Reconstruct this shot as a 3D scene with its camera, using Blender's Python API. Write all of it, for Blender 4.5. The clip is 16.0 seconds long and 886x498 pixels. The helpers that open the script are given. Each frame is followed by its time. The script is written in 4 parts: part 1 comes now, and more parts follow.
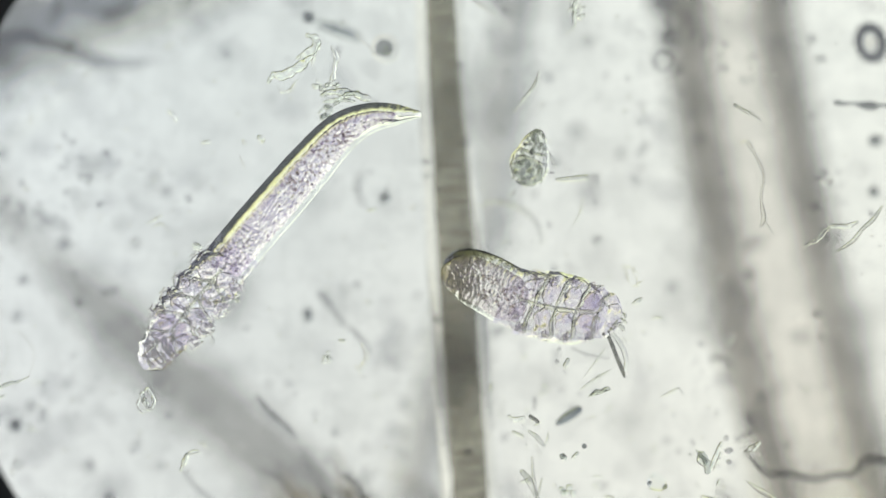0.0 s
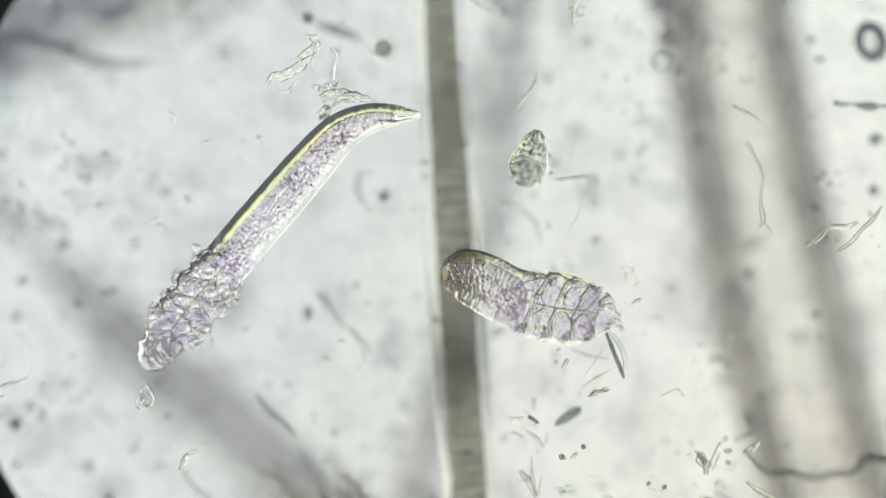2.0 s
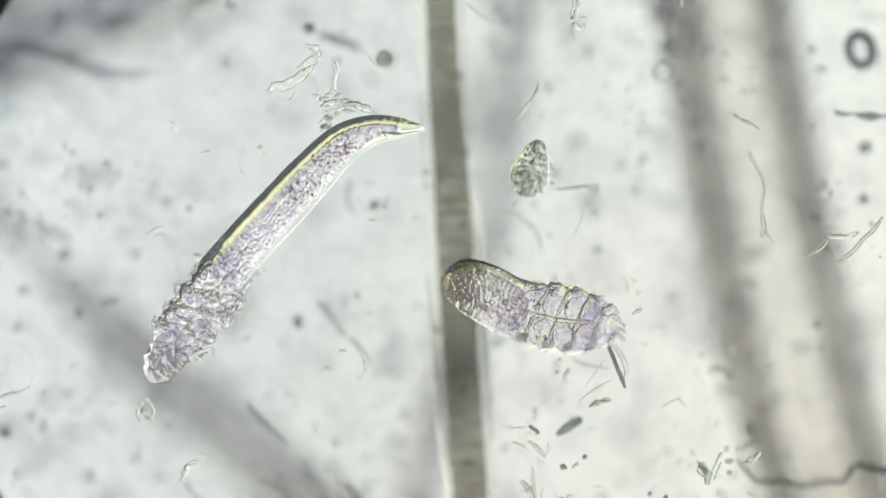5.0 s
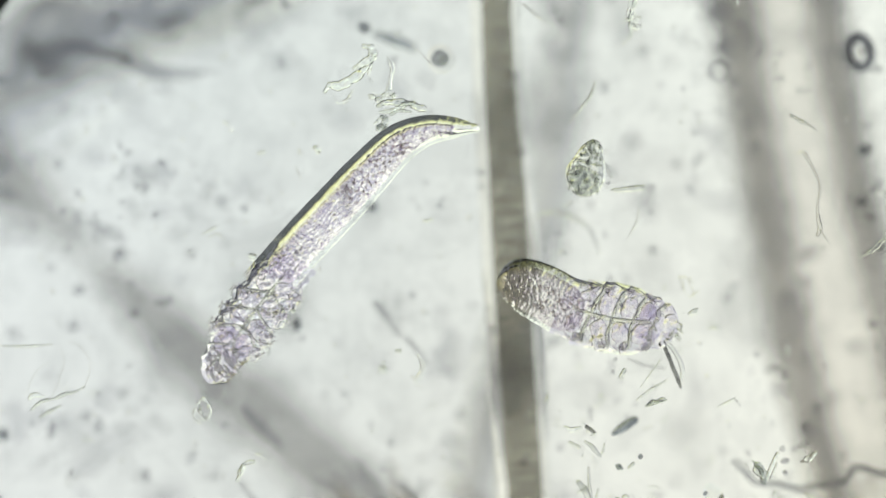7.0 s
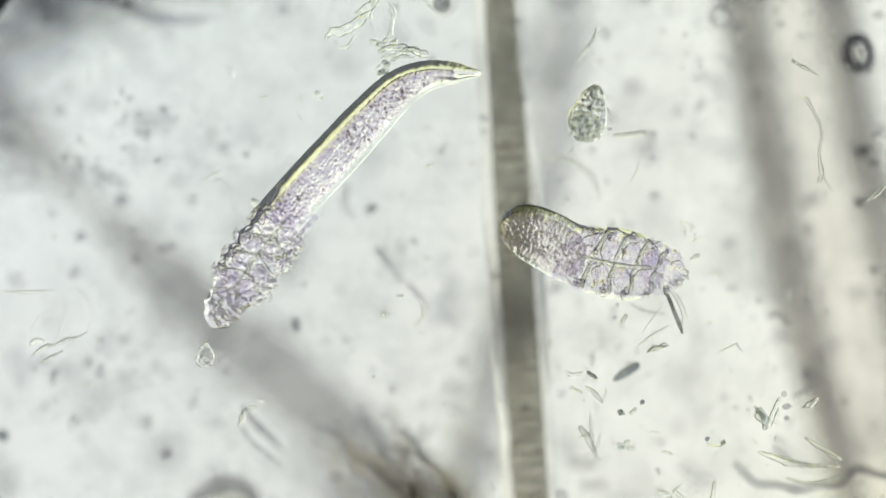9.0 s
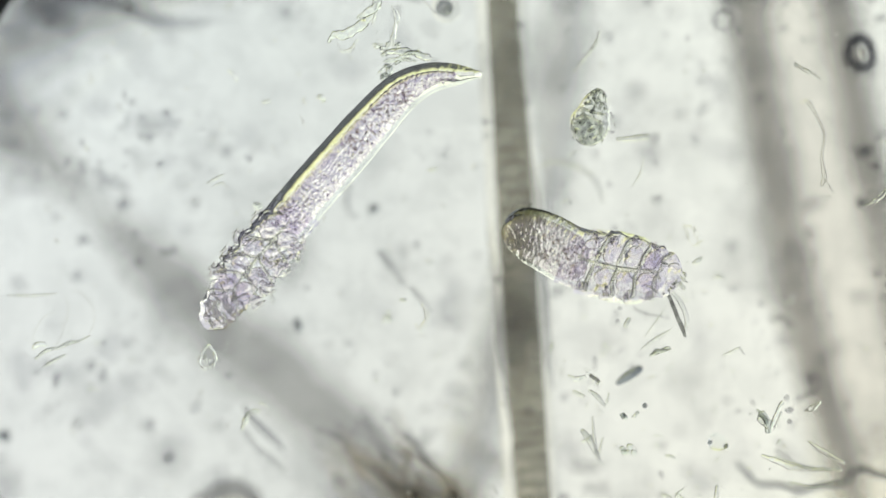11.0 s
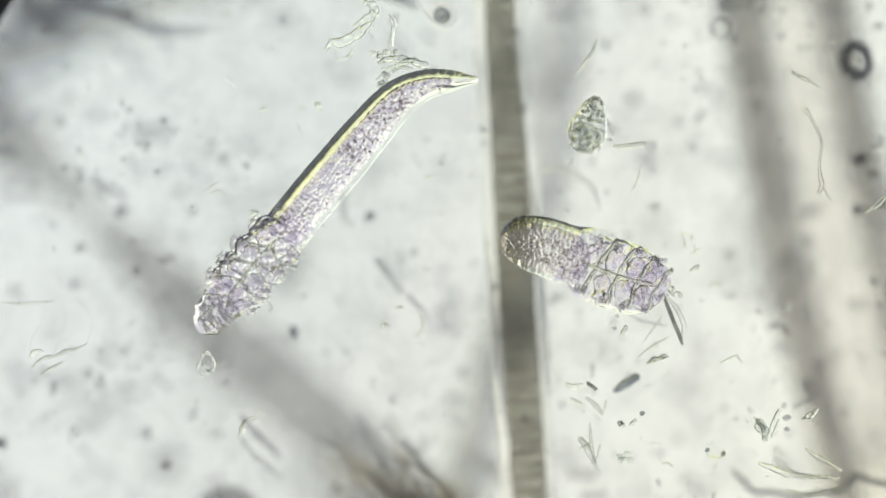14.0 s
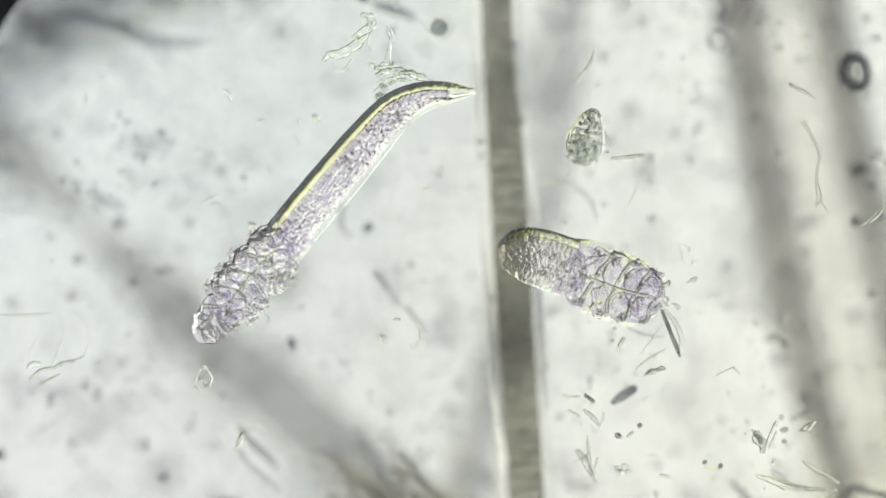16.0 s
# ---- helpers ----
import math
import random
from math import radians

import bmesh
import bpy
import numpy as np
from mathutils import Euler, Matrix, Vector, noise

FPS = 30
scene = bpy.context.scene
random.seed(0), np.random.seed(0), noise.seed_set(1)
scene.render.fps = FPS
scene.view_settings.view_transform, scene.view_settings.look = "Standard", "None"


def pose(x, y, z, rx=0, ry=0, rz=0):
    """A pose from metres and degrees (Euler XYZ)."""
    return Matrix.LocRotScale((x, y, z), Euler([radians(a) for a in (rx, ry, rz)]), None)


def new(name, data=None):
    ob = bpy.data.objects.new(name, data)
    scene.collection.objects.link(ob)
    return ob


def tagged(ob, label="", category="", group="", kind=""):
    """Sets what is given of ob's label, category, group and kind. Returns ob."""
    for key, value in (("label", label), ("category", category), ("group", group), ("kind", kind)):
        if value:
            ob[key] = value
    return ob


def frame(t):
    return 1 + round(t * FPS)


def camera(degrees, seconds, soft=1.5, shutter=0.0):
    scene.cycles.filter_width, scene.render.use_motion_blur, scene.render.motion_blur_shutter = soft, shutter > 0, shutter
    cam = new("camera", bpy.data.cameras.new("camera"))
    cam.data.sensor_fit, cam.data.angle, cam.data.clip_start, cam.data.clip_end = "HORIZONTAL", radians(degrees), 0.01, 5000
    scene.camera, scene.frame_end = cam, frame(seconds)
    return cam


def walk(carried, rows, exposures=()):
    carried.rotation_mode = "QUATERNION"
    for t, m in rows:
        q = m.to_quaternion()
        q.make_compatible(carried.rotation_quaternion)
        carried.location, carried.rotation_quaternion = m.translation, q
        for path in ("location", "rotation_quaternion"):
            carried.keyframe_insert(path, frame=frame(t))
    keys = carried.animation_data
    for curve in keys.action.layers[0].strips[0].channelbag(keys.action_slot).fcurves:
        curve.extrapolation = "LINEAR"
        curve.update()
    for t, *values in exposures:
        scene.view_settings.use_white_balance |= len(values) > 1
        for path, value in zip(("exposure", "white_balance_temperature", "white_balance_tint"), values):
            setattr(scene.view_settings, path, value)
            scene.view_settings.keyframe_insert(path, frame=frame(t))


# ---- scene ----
# A drop of mounting medium on a microscope slide, built a thousand times its
# true size: one metre here is one millimetre on the slide.
EYE = 8.0          # height of the lens over the plane in focus
DIV = 2400.0       # stage divisions to the metre
cam = camera(4.6766, 16.0, soft=1.5)
cam.data.dof.use_dof = True
cam.data.dof.focus_distance = EYE
cam.data.dof.aperture_fstop = 0.69

# drift of the slide and of the eyepiece against the lens, in stage divisions:
# seconds, slide right, slide down, eyepiece right, eyepiece down
DRIFT = [
    (0.0, 0.0, 0.0, 0.0, 0.0), (0.5, 0.0, 3.0, 1.6, 1.5), (1.0, 0.0, 4.6, 1.6, 3.0), (1.5, 0.0, 1.5, 1.6, -1.0),
    (2.0, -1.5, 1.0, 0.0, -2.5), (2.5, -1.5, -1.8, 0.0, -4.6), (3.0, -2.0, -3.0, -1.5, -5.0), (3.5, -6.1, 3.0, -4.6, 0.0),
    (3.7, -10.0, 7.5, -7.5, 3.5), (4.75, -4.0, 17.0, -16.0, 11.0), (5.8, 11.0, 23.0, -21.5, 16.0)]
DRIFT += [
    (6.0, 11.0, 25.5, -22.9, 18.3), (6.1, 33.0, 31.0, -23.0, 19.0), (6.2, 62.0, 38.0, -23.0, 20.0), (6.3, 85.0, 41.0, -23.0, 21.0),
    (6.5, 93.4, 41.3, -23.0, 21.4), (7.0, 99.5, 18.4, -21.4, 16.9), (7.5, 104.1, -1.5, -18.4, 13.8), (7.6, 105.0, -25.0, -19.0, 14.0),
    (7.7, 106.0, -59.0, -19.6, 14.4), (7.8, 107.0, -98.0, -20.4, 15.0), (7.9, 107.2, -110.0, -21.0, 15.2)]
DRIFT += [
    (8.0, 107.2, -111.8, -21.4, 15.3), (8.5, 104.1, -107.2, -23.0, 18.4), (9.0, 102.6, -78.1, -23.0, 18.4), (9.2, 102.8, -73.5, -22.5, 18.4),
    (10.3, 106.0, -72.5, -20.0, 18.4), (11.5, 108.7, -71.5, -18.4, 18.4), (12.0, 110.2, -70.5, -16.8, 18.6), (12.5, 107.2, -65.9, -19.9, 23.0)]
DRIFT += [
    (13.0, 102.6, -64.4, -24.5, 24.5), (13.5, 99.8, -61.3, -26.0, 29.1), (14.0, 102.6, -58.2, -26.0, 32.2), (14.5, 104.1, -48.5, -24.5, 42.9),
    (15.0, 101.0, -37.5, -27.6, 53.6), (15.5, 99.0, -30.7, -28.0, 58.2), (16.0, 98.0, -36.8, -29.1, 52.1)]

walk(cam, [(t, pose(-sx / DIV, sy / DIV, EYE)) for t, sx, sy, ex, ey in DRIFT],
     [(0.0, 0.125, 6500, 10), (3.7, 0.125, 6500, 10), (7.0, 0.15, 6540, 9), (12.0, 0.16, 6600, 9), (16.0, 0.165, 6600, 9)])

# ---- light: the illuminator under the stage, and a dim room ----
world = bpy.data.worlds.new("room")
scene.world = world
world.use_nodes = True
world.node_tree.nodes["Background"].inputs[0].default_value = (0.86, 0.94, 1.0, 1)
world.node_tree.nodes["Background"].inputs[1].default_value = 0.22
scene.view_settings.exposure = 0.0


# ---- materials ----
class Nodes:
    """A new material with a bare output, and short ways to add nodes to it."""

    def __init__(self, name):
        self.mat = bpy.data.materials.new(name)
        self.mat.use_nodes = True
        self.tree = self.mat.node_tree
        self.tree.nodes.clear()
        self.out = self.tree.nodes.new("ShaderNodeOutputMaterial")
        self.coord = self.tree.nodes.new("ShaderNodeTexCoord").outputs["Object"]

    def add(self, kind, **settings):
        node = self.tree.nodes.new(kind)
        for key, value in settings.items():
            self.put(node.inputs[key.replace("_", " ")], value)
        return node

    def put(self, socket, value):
        if isinstance(value, bpy.types.NodeSocket):
            self.tree.links.new(value, socket)
        else:
            socket.default_value = value

    def noise(self, scale, detail=3.0, rough=0.6, where=None):
        return self.add("ShaderNodeTexNoise", Vector=where or self.coord, Scale=scale, Detail=detail, Roughness=rough).outputs["Fac"]

    def ramp(self, fac, stops):
        node = self.add("ShaderNodeValToRGB", Fac=fac)
        ramp = node.color_ramp
        while len(ramp.elements) < len(stops):
            ramp.elements.new(0.5)
        for element, (at, colour) in zip(ramp.elements, stops):
            element.position, element.color = at, (*colour, 1)
        return node.outputs["Color"]

    def maths(self, how, a, b=0.0, c=0.0):
        node = self.tree.nodes.new("ShaderNodeMath")
        node.operation = how
        for socket, value in zip(node.inputs, (a, b, c)):
            self.put(socket, value)
        return node.outputs[0]

    def mixed(self, fac, a, b):
        node = self.tree.nodes.new("ShaderNodeMixShader")
        self.put(node.inputs[0], fac)
        self.tree.links.new(a, node.inputs[1])
        self.tree.links.new(b, node.inputs[2])
        return node.outputs[0]

    def finish(self, shader):
        self.tree.links.new(shader, self.out.inputs["Surface"])
        return self.mat


def grey(value):
    return (value, value, value)


def refracting(name, pale, deep, ior, grain=300.0, patch=60.0, bump=0.0, depth=0.001, lo=0.35, hi=0.65, share=0.55):
    """Clear living or dead matter in the medium: bends light, tinted by grain and patches."""
    n = Nodes(name)
    fine = n.noise(grain, 4.0, 0.65)
    broad = n.noise(patch, 2.0, 0.5)
    both = n.maths("ADD", n.maths("MULTIPLY", fine, share), n.maths("MULTIPLY", broad, 1.0 - share))
    colour = n.ramp(both, [(lo, deep), (hi, pale)])
    glass = n.add("ShaderNodeBsdfGlass", Color=colour, Roughness=0.0, IOR=ior)
    if bump:
        relief = n.add("ShaderNodeBump", Strength=bump, Distance=depth, Height=fine)
        n.tree.links.new(relief.outputs[0], glass.inputs["Normal"])
    return n.finish(glass.outputs[0])


def dimming(name, pale, deep, grain=200.0, solid=0.0, lo=0.35, hi=0.65):
    """Thin dirt or pigment that dims the light without bending it."""
    n = Nodes(name)
    colour = n.ramp(n.noise(grain, 4.0, 0.6), [(lo, deep), (hi, pale)])
    clear = n.add("ShaderNodeBsdfTransparent", Color=colour).outputs[0]
    if solid:
        body = n.add("ShaderNodeBsdfDiffuse", Color=n.ramp(n.noise(grain, 3.0, 0.6), [(0.3, grey(0.02)), (0.7, grey(0.08))])).outputs[0]
        return n.finish(n.mixed(solid, clear, body))
    return n.finish(clear)


def lamp_material():
    """Frosted illuminator glass with the condenser set askew: hottest to one side,
    yellowing and fading to the other, dark towards its rim."""
    n = Nodes("illuminator_glass")
    parts = n.add("ShaderNodeSeparateXYZ", Vector=n.coord)
    x, y = parts.outputs[0], parts.outputs[1]
    px, py = n.maths("ADD", x, 1.3), n.maths("SUBTRACT", y, 1.25)
    radius = n.maths("SQRT", n.maths("ADD", n.maths("MULTIPLY", px, px), n.maths("MULTIPLY", py, py)))
    slant = n.maths("MULTIPLY_ADD", n.maths("SUBTRACT", n.maths("MULTIPLY", y, 1.22), n.maths("MULTIPLY", x, 0.72)), 0.22, 0.5)
    across = n.maths("MULTIPLY_ADD", x, 0.5, 0.5)
    rim = n.ramp(n.maths("MULTIPLY", radius, 0.2778), [(0.0, grey(1)), (0.80, grey(1)), (0.88, (0.75, 0.73, 0.66)), (0.96, grey(0.30)), (1.0, grey(0.20))])
    # dark, yellow and hot zones in the glow give specimens their edge fringes
    tilt = n.ramp(slant, [(0.0, (0.50, 0.54, 0.575)), (0.06, (0.56, 0.585, 0.56)), (0.105, (1.10, 1.15, 0.62)), (0.22, (1.16, 1.20, 0.80)), (0.287, grey(1)),
                          (0.60, grey(1)), (0.72, (1.13, 1.13, 1.11)), (0.80, (1.45, 1.44, 1.28)), (0.95, (1.7, 1.68, 1.36))])
    # brightness and tint across the field, put into the glow's colour
    side = n.ramp(across, [(0.05, (0.72, 0.755, 0.763)), (0.35, (0.653, 0.69, 0.68)), (0.6, (0.808, 0.828, 0.778)), (0.95, (0.925, 0.937, 0.852))])
    corner = n.ramp(n.maths("MULTIPLY_ADD", n.maths("ADD", x, y), 0.4, 0.5), [(0.08, grey(1.13)), (0.28, grey(1.04)), (0.45, grey(1))])
    upward = n.ramp(n.maths("ADD", y, 0.5), [(0.15, (1.012, 0.995, 0.975)), (0.5, grey(1)), (0.85, (0.985, 1.004, 1.012))])
    fall = n.ramp(n.maths("SUBTRACT", n.maths("MULTIPLY_ADD", x, 0.5, 0.5), y), [(0.10, grey(1.0)), (0.38, grey(1.025)), (0.60, grey(1.0)), (0.80, grey(0.945)), (1.0, grey(0.985))])
    cloud = n.ramp(n.noise(1.8, 3.0, 0.5), [(0.3, grey(0.93)), (0.7, grey(1.06))])
    for other in (tilt, side, corner, upward, fall, cloud):
        node = n.tree.nodes.new("ShaderNodeVectorMath")
        node.operation = "MULTIPLY"
        n.put(node.inputs[0], rim), n.put(node.inputs[1], other)
        rim = node.outputs[0]
    return n.finish(n.add("ShaderNodeEmission", Color=rim, Strength=1.0).outputs[0])


LAMP = lamp_material()
METAL = dimming("blackened_metal", grey(0.0), grey(0.0), 40.0, 1.0)
CLEAR = dimming("clear_medium", (1, 1, 1), (0.895, 0.898, 0.902), 38.0, 0.0, 0.30, 0.60)
SLIDE_GLASS = dimming("slide_glass", (0.995, 1.0, 0.995), (0.985, 0.99, 0.985), 3.0)
CUTICLE = refracting("cuticle", (1.0, 1.0, 0.99), (0.96, 0.96, 0.95), 1.16, 500.0, 60.0)
FLESH = refracting("granular_flesh", (0.985, 0.962, 1.0), (0.745, 0.705, 0.83), 1.20, 480.0, 110.0, 0.0, 0.001, 0.36, 0.60, 0.75)
DULL_FLESH = refracting("dull_granular_flesh", (1.0, 0.985, 0.99), (0.765, 0.725, 0.765), 1.20, 520.0, 110.0, 0.0, 0.001, 0.36, 0.60, 0.7)
GRAIN = refracting("violet_grain", (0.92, 0.89, 0.95), (0.74, 0.70, 0.79), 1.16, 300.0, 60.0)
GUT = refracting("brown_grain", (0.95, 0.92, 0.92), (0.74, 0.70, 0.72), 1.18, 300.0, 60.0)
RIDGE = refracting("pale_ridge", (0.98, 0.98, 0.96), (0.86, 0.87, 0.85), 1.28, 300.0, 60.0)
CRINKLE = refracting("crinkled_tissue", (1.0, 0.99, 1.0), (0.885, 0.863, 0.945), 1.19, 400.0, 70.0, 0.0, 0.001, 0.34, 0.60, 0.6)
MOUTH = refracting("mouth_chitin", (1.0, 0.985, 1.0), (0.79, 0.765, 0.85), 1.18, 400.0, 70.0, 0.0, 0.001, 0.34, 0.60, 0.6)
LOBE = refracting("grey_lobe", (0.94, 0.95, 0.93), (0.74, 0.755, 0.75), 1.15, 260.0, 80.0, 0.0, 0.001, 0.36, 0.62)
YOLK = refracting("granular_yolk", (1.0, 1.0, 1.0), (0.85, 0.86, 0.855), 1.15, 340.0, 90.0, 0.0, 0.001, 0.38, 0.60, 0.6)
PLATE = refracting("chitin_plate", (1.0, 0.99, 1.0), (0.925, 0.905, 0.95), 1.16, 230.0, 70.0)
LIMB = refracting("leg_chitin", (1.0, 0.99, 1.0), (0.86, 0.85, 0.88), 1.17, 300.0, 80.0)
NEEDLE = refracting("smoky_needle", (0.62, 0.62, 0.61), (0.42, 0.42, 0.42), 1.10, 200.0, 50.0)
CORTEX = refracting("hair_cortex", (0.995, 0.99, 0.98), (0.97, 0.965, 0.95), 1.016, 60.0, 20.0, 0.08, 0.001)
MEDULLA = refracting("hair_medulla", (0.775, 0.768, 0.725), (0.525, 0.52, 0.495), 1.006, 70.0, 16.0)
CELL = refracting("medulla_cell", (0.95, 0.94, 0.92), (0.765, 0.76, 0.735), 1.003, 70.0, 24.0)
DARK_HAIR = refracting("grey_hair", (0.765, 0.76, 0.76), (0.59, 0.585, 0.59), 1.012, 40.0, 10.0, 0.15, 0.002)
MID_HAIR = refracting("slate_hair", (0.83, 0.825, 0.82), (0.67, 0.665, 0.665), 1.015, 40.0, 10.0)
SLATE = refracting("slate_core", (0.882, 0.88, 0.872), (0.77, 0.769, 0.762), 1.012, 40.0, 10.0)
GREY_HAIR = refracting("smoky_hair", (0.867, 0.866, 0.87), (0.737, 0.737, 0.743), 1.025, 40.0, 10.0, 0.15, 0.002)
PALE_HAIR = refracting("pale_hair", (0.955, 0.94, 0.925), (0.88, 0.865, 0.85), 1.012, 40.0, 10.0, 0.15, 0.002)
SMOKE = refracting("pale_smoky_hair", (0.95, 0.95, 0.96), (0.86, 0.862, 0.875), 1.012, 40.0, 10.0, 0.15, 0.002)
SHARD = refracting("skin_flake", (1.0, 1.0, 1.0), (0.95, 0.96, 0.955), 1.16, 260.0, 80.0, 0.25, 0.001)
RIBBON = refracting("greenish_skin_sheet", (0.99, 1.0, 0.99), (0.92, 0.935, 0.93), 1.16, 200.0, 70.0)
PALE_SHARD = refracting("pale_skin_sheet", (1.0, 1.0, 0.99), (0.95, 0.95, 0.93), 1.08, 260.0, 80.0)
GHOST = refracting("ghostly_scrap", (1.0, 1.0, 1.0), (0.93, 0.93, 0.92), 1.04, 260.0, 80.0)
DARK_FLAKE = refracting("dark_skin_flake", (0.96, 0.97, 0.96), (0.77, 0.785, 0.78), 1.12, 200.0, 60.0)
MOSS = refracting("grey_green_skin", (0.98, 0.985, 0.98), (0.80, 0.815, 0.82), 1.17, 260.0, 80.0)
SEED = dimming("dark_grain", (0.74, 0.75, 0.76), (0.54, 0.55, 0.57), 120.0)
FIBRE = refracting("clear_fibre", (1.0, 1.0, 1.0), (0.93, 0.935, 0.93), 1.18, 200.0, 50.0, 0.3, 0.001)
STRAND = refracting("dark_strand", (0.98, 0.98, 0.975), (0.80, 0.81, 0.80), 1.18, 200.0, 50.0, 0.5, 0.001)
SPECK = refracting("dust_speck", (0.92, 0.92, 0.92), (0.76, 0.76, 0.77), 1.004, 110.0, 40.0)
CAPSULE = refracting("blue_grey_capsule", (0.68, 0.70, 0.73), (0.44, 0.46, 0.50), 1.10, 160.0, 50.0)
INK = dimming("dried_ink", (0.56, 0.565, 0.59), (0.36, 0.37, 0.40), 60.0)
DARK_INK = dimming("dark_dried_ink", (0.53, 0.535, 0.56), (0.34, 0.345, 0.375), 60.0)
DUST = refracting("grey_dust", (0.82, 0.82, 0.83), (0.64, 0.64, 0.66), 1.01, 110.0, 40.0)
SOOT = dimming("dark_dust", (0.66, 0.67, 0.68), (0.44, 0.45, 0.47), 130.0)
HAZE = refracting("faint_dirt", (0.95, 0.95, 0.955), (0.76, 0.76, 0.77), 1.004, 60.0, 20.0)
BROWN = refracting("brown_fibre", (0.96, 0.945, 0.92), (0.83, 0.81, 0.775), 1.025, 90.0, 30.0)
PALE_BROWN = refracting("pale_brown_matter", (0.98, 0.965, 0.93), (0.90, 0.88, 0.83), 1.01, 60.0, 25.0)
SMEAR = refracting("cloudy_smear", (0.99, 0.99, 0.99), (0.84, 0.84, 0.855), 1.004, 90.0, 30.0)
GREASE = dimming("greasy_film", (1.0, 1.0, 1.0), (0.84, 0.84, 0.845), 38.0)


# ---- building blocks ----
ORIGIN = {}


def place(u, v, z=0.0):
    """Stage divisions from the upper left corner of the first field, and a height, to metres."""
    k = (EYE - z) / EYE / DIV
    return Vector(((u - 784) * k, (441 - v) * k, z))


def curve_through(points):
    """A smooth curve through stage places (u, v[, z]), as a function of 0 to 1."""
    pts = np.array([list(place(*p)) for p in points])
    pts = np.vstack([2 * pts[0] - pts[1], pts, 2 * pts[-1] - pts[-2]])

    def at(s):
        x = min(max(s, 0.0), 0.99999) * (len(pts) - 3)
        i, f = int(x), x - int(x)
        p0, p1, p2, p3 = pts[i:i + 4]
        return 0.5 * (2 * p1 + (p2 - p0) * f + (2 * p0 - 5 * p1 + 4 * p2 - p3) * f * f + (3 * p1 - p0 - 3 * p2 + p3) * f ** 3)
    return at


def steps_through(values):
    """A smooth run through evenly spaced values, as a function of 0 to 1."""
    v = [values[0], *values, values[-1]]

    def at(s):
        x = min(max(s, 0.0), 0.99999) * (len(v) - 3)
        i, f = int(x), x - int(x)
        p0, p1, p2, p3 = v[i:i + 4]
        return 0.5 * (2 * p1 + (p2 - p0) * f + (2 * p0 - 5 * p1 + 4 * p2 - p3) * f * f + (3 * p1 - p0 - 3 * p2 + p3) * f ** 3)
    return at


ENDS = {True: ("round", "round"), False: ("flat", "flat")}


def tube(points, widths, segs=20, rings=40, flat=1.0, rough=0.0, grain=400.0, ripple=0.0, waves=0, ends=True, seed=0.0, fine=0.0, pitch=300.0, lens=1.0, run_out=1.0):
    """Vertices and faces of a round or flattened body along a curve; widths are half-widths in divisions.
    rough makes it uneven, fine (in divisions) pits it at a given pitch, ripple and waves ring it; ends: each rounded off, cut flat, or thinned to a wedge run_out half-widths long.
    lens over 1 thins the sides too; a tongue is a wedge rounded in plan."""
    at, wide = curve_through(points), steps_through(widths)
    verts, faces = [], []
    length = sum(np.linalg.norm(at((i + 1) / 24) - at(i / 24)) for i in range(24))
    for r in range(rings + 1):
        s = r / rings
        if ends:
            s = 0.5 - 0.5 * math.cos(math.pi * s)
        p = at(s)
        t = at(min(s + 0.01, 1)) - at(max(s - 0.01, 0))
        t /= np.linalg.norm(t) + 1e-12
        side = np.array((-t[1], t[0], 0.0))
        side /= np.linalg.norm(side) + 1e-12
        up = np.cross(t, side)
        w = wide(s) / DIV
        thin = 1.0
        for how, run in zip(ENDS.get(ends, ends), (s, 1 - s)):
            e = min(run * length / max(wide(s) / DIV, 1e-6), 1.0)
            if how == "round":
                w *= max(math.sqrt(max(1 - (1 - e) ** 2, 0.0)), 0.06)
            elif how == "tongue":
                w *= max(math.sqrt(max(1 - (1 - e) ** 2, 0.0)), 0.06)
                thin *= max(min(run * length / max(run_out * wide(s) / DIV, 1e-6), 1.0), 0.05)
            elif how == "wedge":
                thin *= max(min(run * length / max(run_out * wide(s) / DIV, 1e-6), 1.0), 0.03)
        w *= 1 + ripple * math.cos(2 * math.pi * waves * s)
        for k in range(segs):
            a = 2 * math.pi * k / segs
            high = math.copysign(abs(math.sin(a)) ** lens, math.sin(a))
            q = p + w * (math.cos(a) * side + flat * thin * high * up)
            if fine:
                v = Vector(q) * pitch
                lift = noise.noise(v) + 0.5 * noise.noise(v * 2.3) - 0.35 * abs(noise.noise(v * 0.45))
                q = q + fine * thin / DIV * lift * (0.2 * math.cos(a) * side + high * up)
            if rough:
                q = q + w * rough * np.array(noise.noise_vector(Vector(q) * grain + Vector((seed, seed, 0))))
            verts.append(tuple(q))
    for r in range(rings):
        for k in range(segs):
            a, b = r * segs + k, r * segs + (k + 1) % segs
            faces.append((a, b, b + segs, a + segs))
    faces.append(tuple(range(segs - 1, -1, -1)))
    faces.append(tuple(range(rings * segs, rings * segs + segs)))
    return verts, faces


